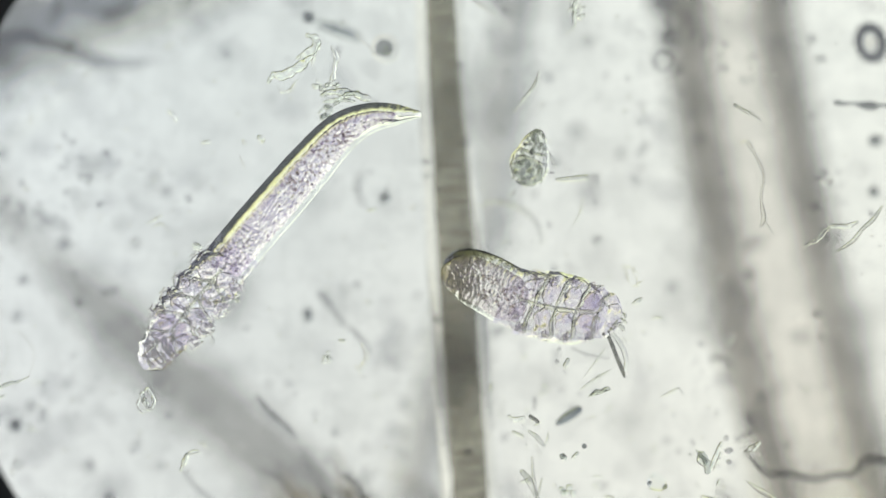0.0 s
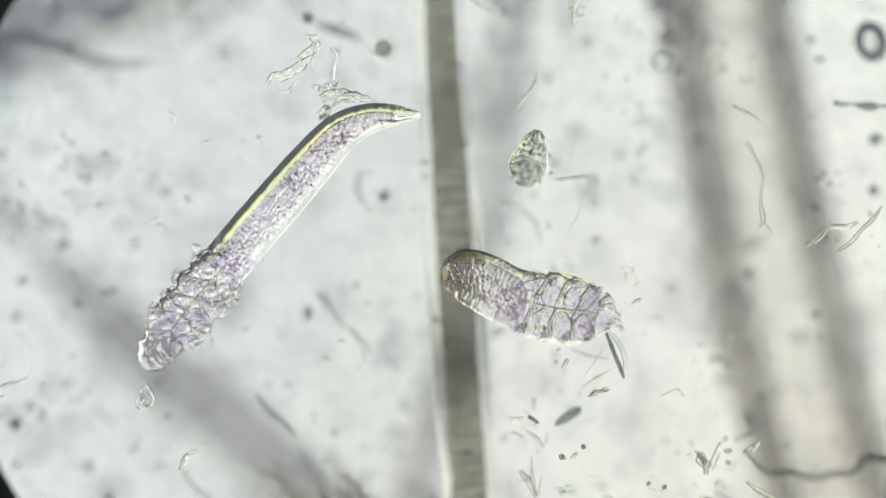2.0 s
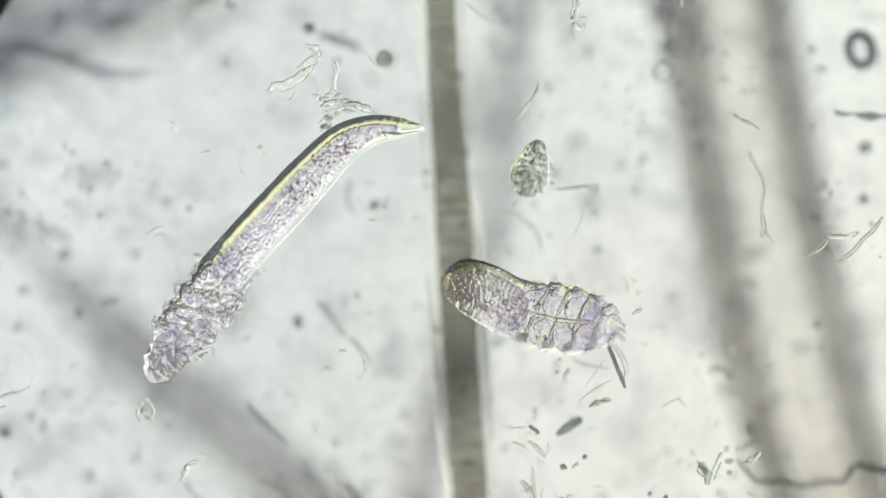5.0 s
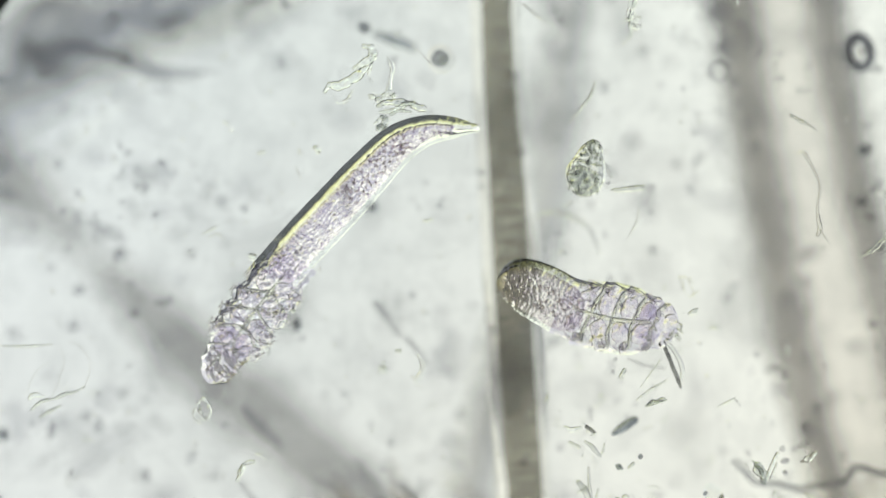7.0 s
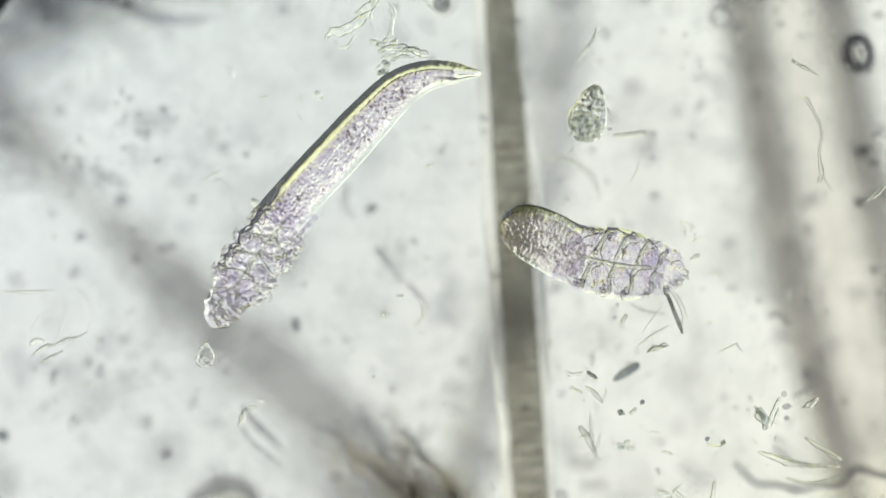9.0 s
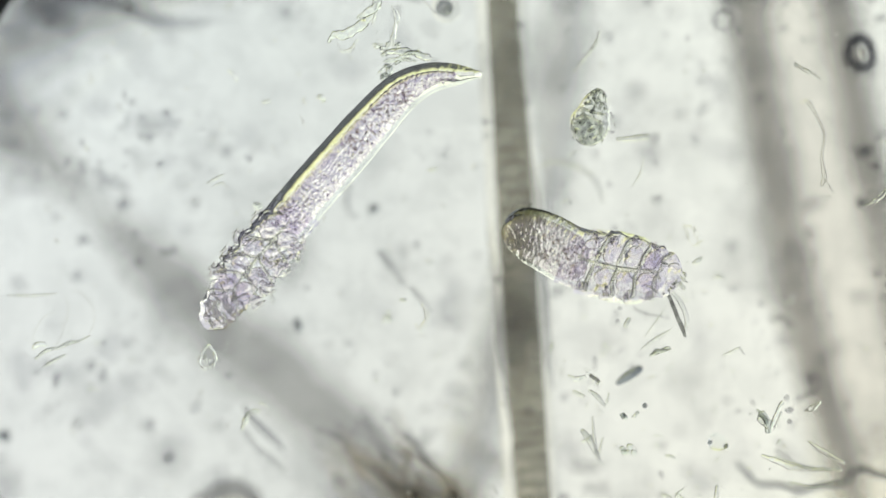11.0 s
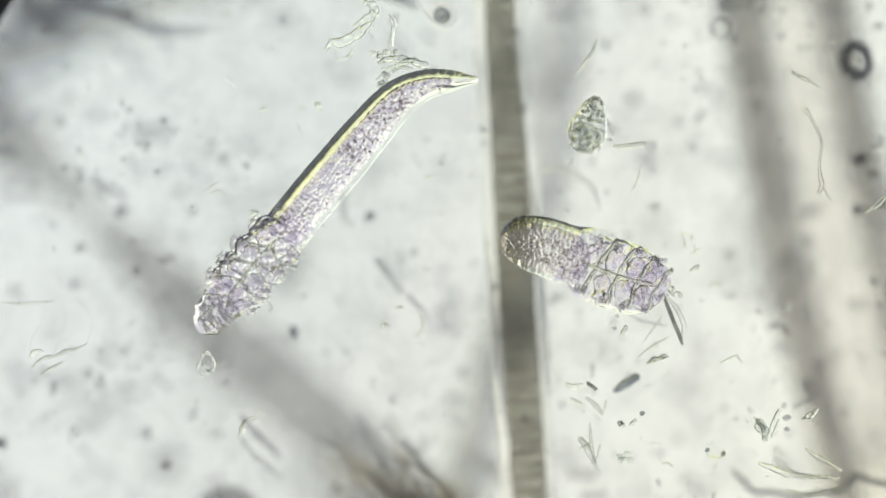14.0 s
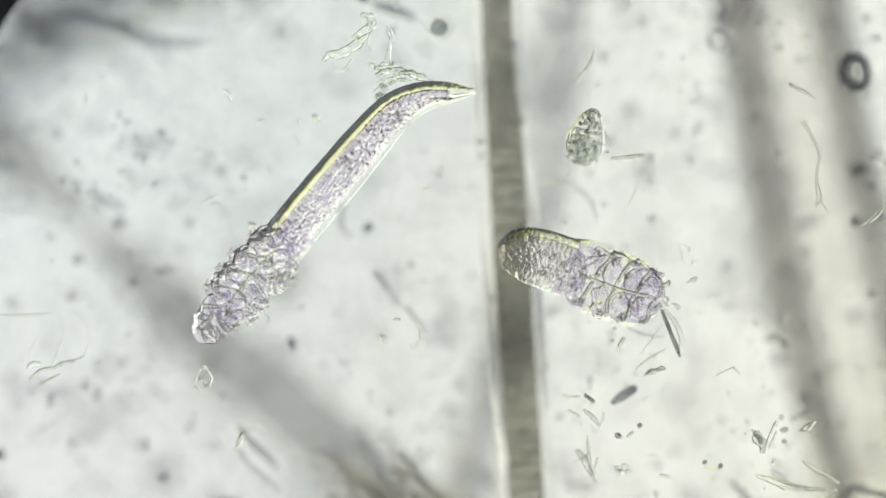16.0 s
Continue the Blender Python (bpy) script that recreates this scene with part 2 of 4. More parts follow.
def heights(w, left, right):
    """Places across a flat body from its left edge to its right, and its height there, in divisions:
    each rim is a run of (breadth, slope) from the edge inwards, with a level top between."""
    fit = min(1.0, 0.80 * 2 * w / max(sum(d for d, k in left) + sum(d for d, k in right), 1e-6))

    def rim(runs):
        out, x, h = [(0.0, 0.0)], 0.0, 0.0
        for d, k in runs:
            n = 3 if d > 4 else 2
            for i in range(n):
                x, h = x + d * fit / n, h + k * d * fit / n
                out.append((x, h))
        return out
    a, b = rim(left), rim(right)
    (x0, h0), (x1, h1) = a[-1], (2 * w - b[-1][0], b[-1][1])
    return a, [(x0, h0), (x1, h1)], [(2 * w - x, h) for x, h in reversed(b)]


def profiled(points, widths, left, right, rings=60, inner=10, fine=0.0, pitch=300.0, edge=0.0, ragged=200.0, ends=("round", "round"), run_out=1.5, shift=0.0, cap=None, seed=0.0):
    """Vertices and faces of a flattened body along a curve with shaped rims. fine wrinkles its faces, edge makes its
    outline ragged (both in divisions), shift moves it aside by a share of its half-width, left of its run; cap: the slope of its rounded ends."""
    at, wide = curve_through(points), steps_through(widths)
    verts, faces = [], []
    length = sum(np.linalg.norm(at((i + 1) / 24) - at(i / 24)) for i in range(24)) * DIV
    off = Vector((seed, seed * 0.7, 0))
    count = 0
    for r in range(rings + 1):
        s = 0.5 - 0.5 * math.cos(math.pi * r / rings)
        s = 0.5 * s + 0.5 * r / rings
        p = at(s)
        t = at(min(s + 0.012, 1)) - at(max(s - 0.012, 0))
        t /= np.linalg.norm(t) + 1e-12
        side = np.array((-t[1], t[0], 0.0))
        side /= np.linalg.norm(side) + 1e-12
        full, thin = wide(s), 1.0
        w = full
        for how, run in zip(ends, (s, 1 - s)):
            e = min(run * length / max(full, 1e-6), 1.0)
            if how in ("round", "tongue"):
                w *= max(math.sqrt(max(1 - (1 - e) ** 2, 0.0)), 0.05)
            if how in ("wedge", "tongue"):
                thin *= max(min(run * length / (run_out * max(full, 1e-6)), 1.0), 0.02)
        wl, wr = w, w
        if edge:
            wl += edge * noise.noise(Vector(p + side * w / DIV) * ragged + off) * min(1.0, w / 6)
            wr += edge * noise.noise(Vector(p - side * w / DIV) * ragged + off) * min(1.0, w / 6)
            w = max((wl + wr) / 2, 0.3)
        near = min([run * length for how, run in zip(ends, (s, 1 - s)) if how == "round"] + [1e6])
        limit = cap * near if cap else 1e6
        a, (m0, m1), b = heights(w, left, right)
        across = a + [(m0[0] + (m1[0] - m0[0]) * i / inner, m0[1] + (m1[1] - m0[1]) * i / inner) for i in range(1, inner)] + b
        row = []
        for x, h in across:
            q = p + side * (wl + shift * full - x) / DIV
            h = min(h * thin, limit)
            row.append((q, h))
        top, low = [], []
        last = len(row) - 1
        for i, (q, h) in enumerate(row):
            wave = 0.0
            if fine and 0 < i < last:
                v = Vector(q) * pitch + off
                wave = fine * thin * min(1.0, h / 2.5) * (noise.noise(v) + 0.5 * noise.noise(v * 2.3))
            top.append(tuple(q + np.array((0, 0, (h + wave) / DIV))))
            if 0 < i < last:
                v = Vector(q) * pitch * 1.15 + off * 2
                wave = fine * thin * min(1.0, h / 2.5) * noise.noise(v) if fine else 0.0
                low.append(tuple(q - np.array((0, 0, (h + wave) / DIV))))
        ring = top + low[::-1]
        count = len(ring)
        verts += ring
    for r in range(rings):
        for k in range(count):
            a, b = r * count + k, r * count + (k + 1) % count
            faces.append((a, b, b + count, a + count))
    faces.append(tuple(range(count - 1, -1, -1)))
    faces.append(tuple(range(rings * count, rings * count + count)))
    return verts, faces


def blob(u, v, z, ru, rv=None, rz=None, turn=0.0, rough=0.2, grain=90.0, segs=14, rings=9, power=1.0, top=1.0):
    """Vertices and faces of an uneven rounded lump; power under 1 squares it off."""
    rv, rz = rv or ru, rz or ru
    c = place(u, v, z)
    verts, faces = [], []
    ca, sa = math.cos(math.radians(turn)), math.sin(math.radians(turn))

    def bent(x):
        return math.copysign(abs(x) ** power, x)
    for r in range(rings + 1):
        b = math.pi * (0.03 + 0.94 * r / rings)
        out, high = math.sin(b) ** top, math.copysign(abs(math.cos(b)) ** top, math.cos(b))
        for k in range(segs):
            a = 2 * math.pi * k / segs
            x, y, h = bent(math.cos(a)) * out, bent(math.sin(a)) * out, high
            f = (1 + rough * noise.noise(Vector((x * 1.6 + u, y * 1.6 + v, h * 1.6)) * (grain / 90.0))) / DIV
            x, y, h = x * ru * f, y * rv * f, h * rz * f
            verts.append((c.x + x * ca - y * sa, c.y + x * sa + y * ca, c.z + h))
    for r in range(rings):
        for k in range(segs):
            a, b = r * segs + k, r * segs + (k + 1) % segs
            faces.append((a, a + segs, b + segs, b))
    faces.append(tuple(range(segs)))
    faces.append(tuple(range((rings + 1) * segs - 1, rings * segs - 1, -1)))
    return verts, faces


def joined(*pieces):
    verts, faces = [], []
    for v, f in pieces:
        faces += [tuple(i + len(verts) for i in face) for face in f]
        verts += v
    return verts, faces


def mesh_from(name, shape, origin, smooth=True):
    verts, faces = shape
    me = bpy.data.meshes.new(name)
    me.from_pydata([tuple(Vector(v) - origin) for v in verts], [], faces)
    bm = bmesh.new()
    bm.from_mesh(me)
    bmesh.ops.recalc_face_normals(bm, faces=bm.faces[:])
    for e in bm.edges:
        if len(e.link_faces) == 2 and e.calc_face_angle() > 1.2:
            e.smooth = False
    bm.to_mesh(me)
    bm.free()
    me.polygons.foreach_set("use_smooth", [smooth] * len(me.polygons))
    return me


def thing(name, shape, material, origin=None, smooth=True):
    """A thing of one mesh, at the middle of its shape unless an origin is given."""
    if origin is None:
        origin = Vector(np.mean(np.array(shape[0]), axis=0))
    ob = new(name, mesh_from(name, shape, origin, smooth))
    ob.data.materials.append(material)
    ob.location = origin
    ORIGIN[ob] = Vector(origin)
    return ob


def group_at(name, origin):
    ob = new(name)
    ob.empty_display_size = 0.02
    ob.location = origin
    ORIGIN[ob] = Vector(origin)
    return ob


def part(name, shape, material, parent, label="", origin=None, smooth=True):
    ob = thing(name, shape, material, origin, smooth)
    ob.location = ORIGIN[ob] - ORIGIN[parent]
    ob.parent = parent
    return tagged(ob, label)


def disc(radius, z, inner=0.0, thick=0.0, segs=96, x=0.0, y=0.0):
    """A round plate, or a ring with a hole in it."""
    verts, faces = [], []
    for h in ((z, z - thick) if thick else (z,)):
        for r in (radius, inner):
            for k in range(segs):
                a = 2 * math.pi * k / segs
                verts.append((x + r * math.cos(a), y + r * math.sin(a), h))
    for k in range(segs):
        j = (k + 1) % segs
        faces.append((k, j, segs + j, segs + k))
        if thick:
            faces.append((2 * segs + k, 3 * segs + k, 3 * segs + j, 2 * segs + j))
            faces.append((k, 2 * segs + k, 2 * segs + j, j))
            if inner:
                faces.append((segs + k, segs + j, 3 * segs + j, 3 * segs + k))
    return verts, faces


def slab(half_x, half_y, top, bottom):
    verts = [(sx * half_x, sy * half_y, h) for h in (top, bottom) for sx, sy in ((-1, -1), (1, -1), (1, 1), (-1, 1))]
    return verts, [(0, 1, 2, 3), (7, 6, 5, 4), (0, 4, 5, 1), (1, 5, 6, 2), (2, 6, 7, 3), (3, 7, 4, 0)]


# ---- the setting: slide, medium, illuminator ----
FILM_TOP, FILM_BASE = -0.016, -0.42
film = tagged(thing("mounting_medium", slab(1.1, 0.75, FILM_TOP, FILM_BASE), CLEAR, smooth=False),
              "clear watery mounting medium spread on the glass slide", "liquid", kind="structure")
slide = tagged(thing("glass_slide", slab(1.3, 0.9, FILM_BASE - 0.004, FILM_BASE - 0.08), SLIDE_GLASS, smooth=False),
               "clear glass microscope slide under the specimen", "slide", kind="structure")
LAMP_Z = -7.0
lamp = group_at("illuminator", Vector((0, 0, LAMP_Z)))
part("frosted_glass", disc(3.6, LAMP_Z, x=-1.3, y=1.25), LAMP, lamp, "glowing white frosted glass", Vector((0, 0, LAMP_Z)))
part("rim", disc(3.8, LAMP_Z + 0.06, 3.6, 0.12, x=-1.3, y=1.25), METAL, lamp, "blackened metal rim")
tagged(lamp, "round microscope illuminator glowing white beneath the stage", "lamp")


# ---- hairs ----
def long_hair(points, width, material, label, rings=60, flat=1.0, rough=0.0):
    h = thing("hair", tube(points, width, 28, rings, flat, rough, 12.0), material)
    return tagged(h, label, "hair")


def sunk_hair(points, width, label):
    """A hair deep under the focus, with a darker core."""
    hair = group_at("hair", place(*points[2]))
    part("cortex", tube(points, width, 28, 60, 0.5), GREY_HAIR, hair, "smoky grey outer layer")
    part("medulla", tube(points, [w * 0.6 for w in width], 20, 60, 0.4, 0.1, 12.0), SLATE, hair, "darker slate core")
    return tagged(hair, label, "hair")


def banded_hair():
    z = HAIR_Z
    path = [(u, v, z) for u, v in ((770, -260), (780, 0), (787, 150), (798, 300), (812, 560), (821, 700), (833, 882), (852, 1180))]
    hair = group_at("hair", place(*path[3]))
    part("cortex", tube(path, [46, 47, 50, 52, 50, 50], 32, 90, 0.62), CORTEX, hair, "clear colourless outer layer")
    part("medulla", tube(path, [27, 27, 29, 32.5, 32, 32, 31], 24, 120, 0.5, 0.05, 60.0), MEDULLA, hair, "grey-brown core")
    core = curve_through(path)
    rng = random.Random(4)
    cells = 74
    for i in range(cells):
        s0, s1 = (i + 0.2 * rng.random()) / cells, (i + 0.42 + 0.3 * rng.random()) / cells
        a, b = core(s0), core(s1)
        lean, bow = rng.uniform(-0.7, 0.7), rng.uniform(-0.4, 0.4)
        pts = []
        for p, side in ((a, lean), ((a + b) / 2, bow), (b, -lean)):
            f = (EYE - p[2]) / EYE / DIV
            pts.append((p[0] / f + 784 + side, 441 - p[1] / f, p[2]))
        w = rng.uniform(0.74, 0.94) * steps_through([27, 27, 29, 32.5, 32, 32, 31])(s0)
        part("medulla_cell", tube(pts, [w * 0.9, w, w * 0.92], 14, 6, 0.35, 0.14, 90.0, ends=False, seed=i), CELL, hair)
    return tagged(hair, "banded grey-brown animal hair with a dark ladder core", "hair")


HAIR_Z = -0.088
banded_hair()
DEEP, SUNK = -0.34, -0.29
sunk_hair([(1175, -260, SUNK), (1205, 0, SUNK), (1248, 300, SUNK), (1310, 600, SUNK), (1386, 882, SUNK), (1460, 1150, SUNK)],
          [48, 50, 50, 46, 34, 26], "dark grey hair lying deep, out of focus")
sunk_hair([(1330, -260, SUNK), (1368, 0, SUNK), (1422, 300, SUNK), (1492, 600, SUNK), (1556, 882, SUNK), (1615, 1150, SUNK)],
          [42, 42, 44, 46, 46], "dark grey hair lying deep beside a pale one")
long_hair([(1255, -260, DEEP), (1290, 0, DEEP), (1335, 300, DEEP), (1390, 600, DEEP), (1460, 882, DEEP), (1525, 1150, DEEP)],
          [110, 115, 118], PALE_HAIR, "thick pale hair lying under two dark ones", flat=0.5)
long_hair([(-330, 60, -0.40), (-200, 180, -0.40), (-60, 310, -0.40), (60, 430, -0.40)],
          [58, 62, 52, 20], MID_HAIR, "dark grey hair tip lying deep, out of focus")
long_hair([(70, 440, -0.40), (200, 565, -0.40), (340, 690, -0.39), (600, 912, DEEP), (900, 1160, DEEP)],
          [22, 52, 60, 62, 56], MID_HAIR, "dark grey hair lying deep, out of focus")
long_hair([(940, -260, DEEP), (915, 0, DEEP), (880, 330, DEEP), (800, 620, DEEP), (725, 950, DEEP), (690, 1150, DEEP)],
          [34, 40, 36], GREY_HAIR, "faint grey hair crossing deep below the focus")
long_hair([(-300, 330, DEEP), (-120, 190, DEEP), (80, 60, DEEP), (330, -80, DEEP), (480, -200, DEEP)],
          [58, 64, 60], SMOKE, "pale grey hair lying deep below the focus")
long_hair([(-380, 430, -0.40), (-200, 310, -0.40), (-40, 200, -0.40), (90, 120, -0.40), (190, 70, -0.40)],
          [70, 74, 60, 40, 12], SMOKE, "broad smoky hair tip lying deep below the focus")
long_hair([(-330, 210, -0.40), (-100, 90, -0.40), (120, 10, -0.40), (330, -60, -0.40), (560, -170, -0.40)],
          [60, 84, 80, 60], GREY_HAIR, "broad smoky hair lying deep below the focus")
long_hair([(20, 62, -0.13), (60, 68, -0.13), (110, 82, -0.13), (165, 106, -0.13), (230, 113, -0.13), (268, 108, -0.13)],
          [4, 9, 12, 14, 9, 3], DUST, "frayed grey hair tip below the focus")


# ---- the mites ----
def stage(p):
    """Stage divisions of a point near the plane in focus."""
    return p[0] * DIV + 784, 441 - p[1] * DIV


def granules(line, wide, count, rng, span, reach, size, skew=0.0):
    """Small round grains lying along a body; span of its length, reach of its half-width."""
    bits = []
    for i in range(count):
        k = rng.uniform(*span)
        p, t = line(k), line(min(k + 0.02, 1)) - line(max(k - 0.02, 0))
        t /= np.linalg.norm(t)
        c = p + np.array((-t[1], t[0], 0)) * (rng.uniform(-reach, reach) + skew) * wide(k) / DIV
        r = rng.uniform(*size)
        bits.append(blob(*stage(c), 0.012, r, r * rng.uniform(0.6, 1), r * 0.5, rng.uniform(0, 180), 0.4, segs=8, rings=5))
    return joined(*bits)


def mite(body, body_w, trunk, trunk_w, head, head_w, label, seed, dark, lean, rows, skin_rims, gut, fill, stick):
    """A follicle mite: ringed hind body, leg-bearing trunk with plates and ridges, eight stub legs, and mouthparts.
    dark: which rim turns from the lamp; lean: how far the ridges slant on each side; fill: share of the skin
    that the flesh fills, and its shift; stick: how far the legs stand out."""
    base = place(*trunk[0])
    rng = random.Random(seed)
    m = group_at("mite", base)
    # skin rims reach past the body; their slopes form its dark and bright bands
    shade, glint = skin_rims
    left, right = (shade, glint) if dark == "left" else (glint, shade)
    away = -1 if dark == "left" else 1
    flesh_w = [w * fill[0] * min(1.0, w / 36) for w in body_w]
    hind = part("opisthosoma", profiled(body[fill[3]], flesh_w[fill[3]], [(12, 0.3)], [(12, 0.3)], 280, 44, fill[2], 400.0, 2.5, 330.0, ("round", "tongue"), 1.2, fill[1] * away, 0.13), FLESH if dark == "right" else DULL_FLESH, m,
                "granular lilac hind body", base)
    part("cuticle", profiled(body, body_w, left, right, 200, 14, 1.2, 330.0, 0.8, 300.0, ("round", "wedge"), 1.2, cap=0.5), CUTICLE, hind, "clear ringed skin", base)
    rear, girth = curve_through(body), steps_through(body_w)
    tagged(part("grain_mass", granules(rear, girth, 150 if dark == "right" else 70, rng, (0.12, 0.92), 0.55, (1.3, 2.9), 0.1 * away), GRAIN, hind, "fine violet grains"), kind="stuff")
    part("gut", granules(rear, girth, 110 if dark == "right" else 45, rng, gut, 0.46, (1.6, 3.4), 0.1 * away), GUT, hind, "brownish granular gut")
    line, wide = curve_through(trunk), steps_through(trunk_w)
    length = sum(np.linalg.norm(line((i + 1) / 24) - line(i / 24)) for i in range(24)) * DIV
    edges = [wide(i / 40) * (1.0 + 0.07 * (1 - 2 * ((i / 40 - rows[0]) / (rows[1] - rows[0]) % 1.0))) for i in range(41)]
    thin_shade, thin_glint = [(6, 1.0), (4, 0.45)], [(3, 0.6), (3, 0.25)]
    tl, tr = ([(3, 0.5), (3, 0.3)], thin_glint) if dark == "left" else (thin_glint, thin_shade)
    podo = part("podosoma", profiled(trunk, edges, tl, tr, 190, 44, *((6.0, 150.0, 6.0) if dark == "right" else (4.6, 150.0, 2.5)), 170.0, ("wedge", "tongue"), 1.3, seed=seed),
                CRINKLE, m, "crinkled lilac leg-bearing trunk", base)
    step = length * (rows[1] - rows[0])

    def on(k, c):
        """A point of the trunk: share of its length, and of its half-width to the left."""
        k = min(max(k, 0.0), 1.0)
        p, t = line(k), line(min(k + 0.02, 1)) - line(max(k - 0.02, 0))
        t /= np.linalg.norm(t)
        return p + np.array((-t[1], t[0], 0)) * c * wide(k) / DIV, t

    if dark == "left":
        part("skin", profiled(trunk[1:], [w * 1.05 for w in trunk_w[1:]], [(4, 0.65), (4, 0.4)], [(4, 0.6), (4, 0.28)], 90, 10, 0.5, 200.0, 2.0, 200.0, ("wedge", "tongue"), 0.6), CUTICLE, podo,
             "clear outer skin")
    legs = []
    slim, bulge, steep = (0.66, 1.0, 1.0) if dark == "right" else (0.95, 0.90, 0.75)
    gap = rows[1] - rows[0]
    for row, k in enumerate(rows):
        for sgn in (1, -1):
            slant = lean[0] if sgn > 0 else lean[1]
            pts = [(*stage(on(k + slant * c + rng.uniform(-0.012, 0.012), sgn * c)[0]), 0.010) for c in (0.07, 0.3, 0.52, 0.72)]
            w = step * 0.40
            part("coxal_plate", profiled(pts, [w * 0.85, w, w * 1.0, w * 0.8], [(1.6, 1.0), (3, 0.35)], [(1.6, 1.0), (3, 0.35)], 26, 10, 3.0 if dark == "right" else 3.2, 170.0, 5.0, 190.0, seed=row + sgn), PLATE, podo)
            edge = [on(k + gap * 0.5 + slant * c + rng.uniform(-0.015, 0.015), sgn * c)[0] for c in (0.02, 0.25, 0.5, 0.74, 0.9)]
            part("ridge", tube([(*stage(q), 0.016) for q in edge], [w * slim for w in (2.6, 4.0, 4.2, 4.4, 2.0)], 12, 40, 0.9, 0.3, 150.0, seed=row), RIDGE, podo)
            a, t = on(k, sgn * 0.76)
            nrm = np.array((-t[1], t[0], 0)) * sgn
            b = on(k, sgn)[0] + (nrm * rng.uniform(*stick) + t * step * rng.uniform(0.12, 0.34)) / DIV
            mid = (a + b) / 2 + t * step * 0.16 / DIV
            pts = [(*stage(q), 0.004) for q in (a, mid, b)]
            claws = []
            for d in (-0.35, 0.35):
                tip = b + (nrm * 3 + t * d * step * 0.5) / DIV
                claws.append(tube([(*pts[2][:2], 0.005), (*stage(tip), 0.006)], [2.8, 1.2], 8, 10))
            shape = profiled(pts, [step * 0.30, step * 0.40, step * 0.24], [(2, steep), (2, 0.4)], [(2, steep), (2, 0.4)], 26, 12, 3.6 * steep, 240.0, 7.0, 230.0, seed=row * 3 + sgn)
            curl = [(*stage(on(k + gap * f, sgn * c)[0]), 0.014) for f, c in ((-0.34, 0.78), (-0.1, 0.98 * bulge), (0.22, 0.96 * bulge), (0.36, 0.80))]
            fold = tube(curl, [w * (0.4 + 0.6 * steep) for w in (1.6, 2.8, 2.8, 1.4)], 8, 26, 0.8, 0.5, 200.0, seed=row)
            leg = part("leg", joined(shape, fold, *claws), LIMB, podo, origin=Vector(a))
            legs.append((leg, sgn, row))
    mid = [(*stage(on(k, 0.03 * math.sin(9 * k))[0]), 0.018) for k in (rows[0] - gap * 0.35, rows[0] + gap, rows[2], rows[3], rows[3] + gap * 0.6)]
    part("midline", tube(mid, [w * slim for w in (2.2, 4.4, 4.4, 3.6, 1.8)], 12, 60, 0.9, 0.3, 120.0), RIDGE, podo, "thin ridge between the plates")
    creases = []
    for i in range(26 if dark == "right" else 10):
        k, c, a = rng.uniform(0.05, 0.97), rng.uniform(-0.8, 0.8), rng.uniform(0, 3.14)
        (q, t), l = on(k, c), rng.uniform(4, 10)
        d = np.array((math.cos(a), math.sin(a), 0)) * l / DIV
        bow = np.array((-math.sin(a), math.cos(a), 0)) * rng.uniform(-3, 3) / DIV
        creases.append(tube([(*stage(x), 0.015) for x in (q - d, q + bow, q + d)], [0.8, 1.7, 0.8], 7, 12, 0.8, 0.4, 200.0, seed=i))
    tagged(part("crease_mass", joined(*creases), RIDGE, podo, "fine folds in the skin"), kind="stuff")
    neck = place(*head[0])
    snout = part("gnathosoma", profiled(head, head_w, tl, tr, 60, 26, 4.4, 190.0, 5.0, 200.0, ("tongue", "round"), 0.8, cap=0.5, seed=seed + 2), MOUTH, podo, "small rounded mouthparts", neck)
    mouthparts = [snout]
    hl, hw = curve_through(head), steps_through(head_w)
    for i in range(7):
        k, a = rng.uniform(0.45, 0.95), rng.uniform(0, 3.14)
        q = hl(k) + np.array((rng.uniform(-0.6, 0.6), rng.uniform(-0.6, 0.6), 0)) * hw(k) / DIV
        d = np.array((math.cos(a), math.sin(a), 0)) * rng.uniform(5, 11) / DIV
        bow = np.array((-math.sin(a), math.cos(a), 0)) * rng.uniform(-4, 4) / DIV
        ob = thing("crease", tube([(*stage(x), 0.014) for x in (q - d, q + bow, q + d)], [1.0, 2.4, 1.0], 8, 16, 0.8, 0.4, 200.0, seed=i), RIDGE)
        ob.parent = podo
        ob.location = ORIGIN[ob] - ORIGIN[podo]
        mouthparts.append(ob)
    q, t = hl(0.86), hl(1.0) - hl(0.9)
    t /= np.linalg.norm(t)
    nrm = np.array((-t[1], t[0], 0))
    for sgn in (1, -1):
        r = q + nrm * sgn * head_w[-1] * 0.42 / DIV
        palp = profiled([(*stage(r - t * 18 / DIV), 0.008), (*stage(r - t * 6 / DIV), 0.008), (*stage(r + t * 3 / DIV), 0.006)], [4, 7, 5], [(1.5, 0.8), (2, 0.3)], [(1.5, 0.8), (2, 0.3)],
                        20, 8, 2.5, 260.0, 3.0, 260.0, cap=0.5)
        seam = tube([(*stage(hl(k) + nrm * sgn * c * head_w[1] / DIV), 0.014) for k, c in ((0.3, 0.1), (0.42, 0.45), (0.5, 0.85))], [1.6, 2.6, 1.4], 8, 24, 0.8, 0.4, 200.0)
        ob = thing("palp", joined(palp, seam), LIMB)
        ob.parent = podo
        ob.location = ORIGIN[ob] - ORIGIN[podo]
        mouthparts.append(ob)
    tagged(m, label, "mite")
    return m, hind, podo, mouthparts, legs


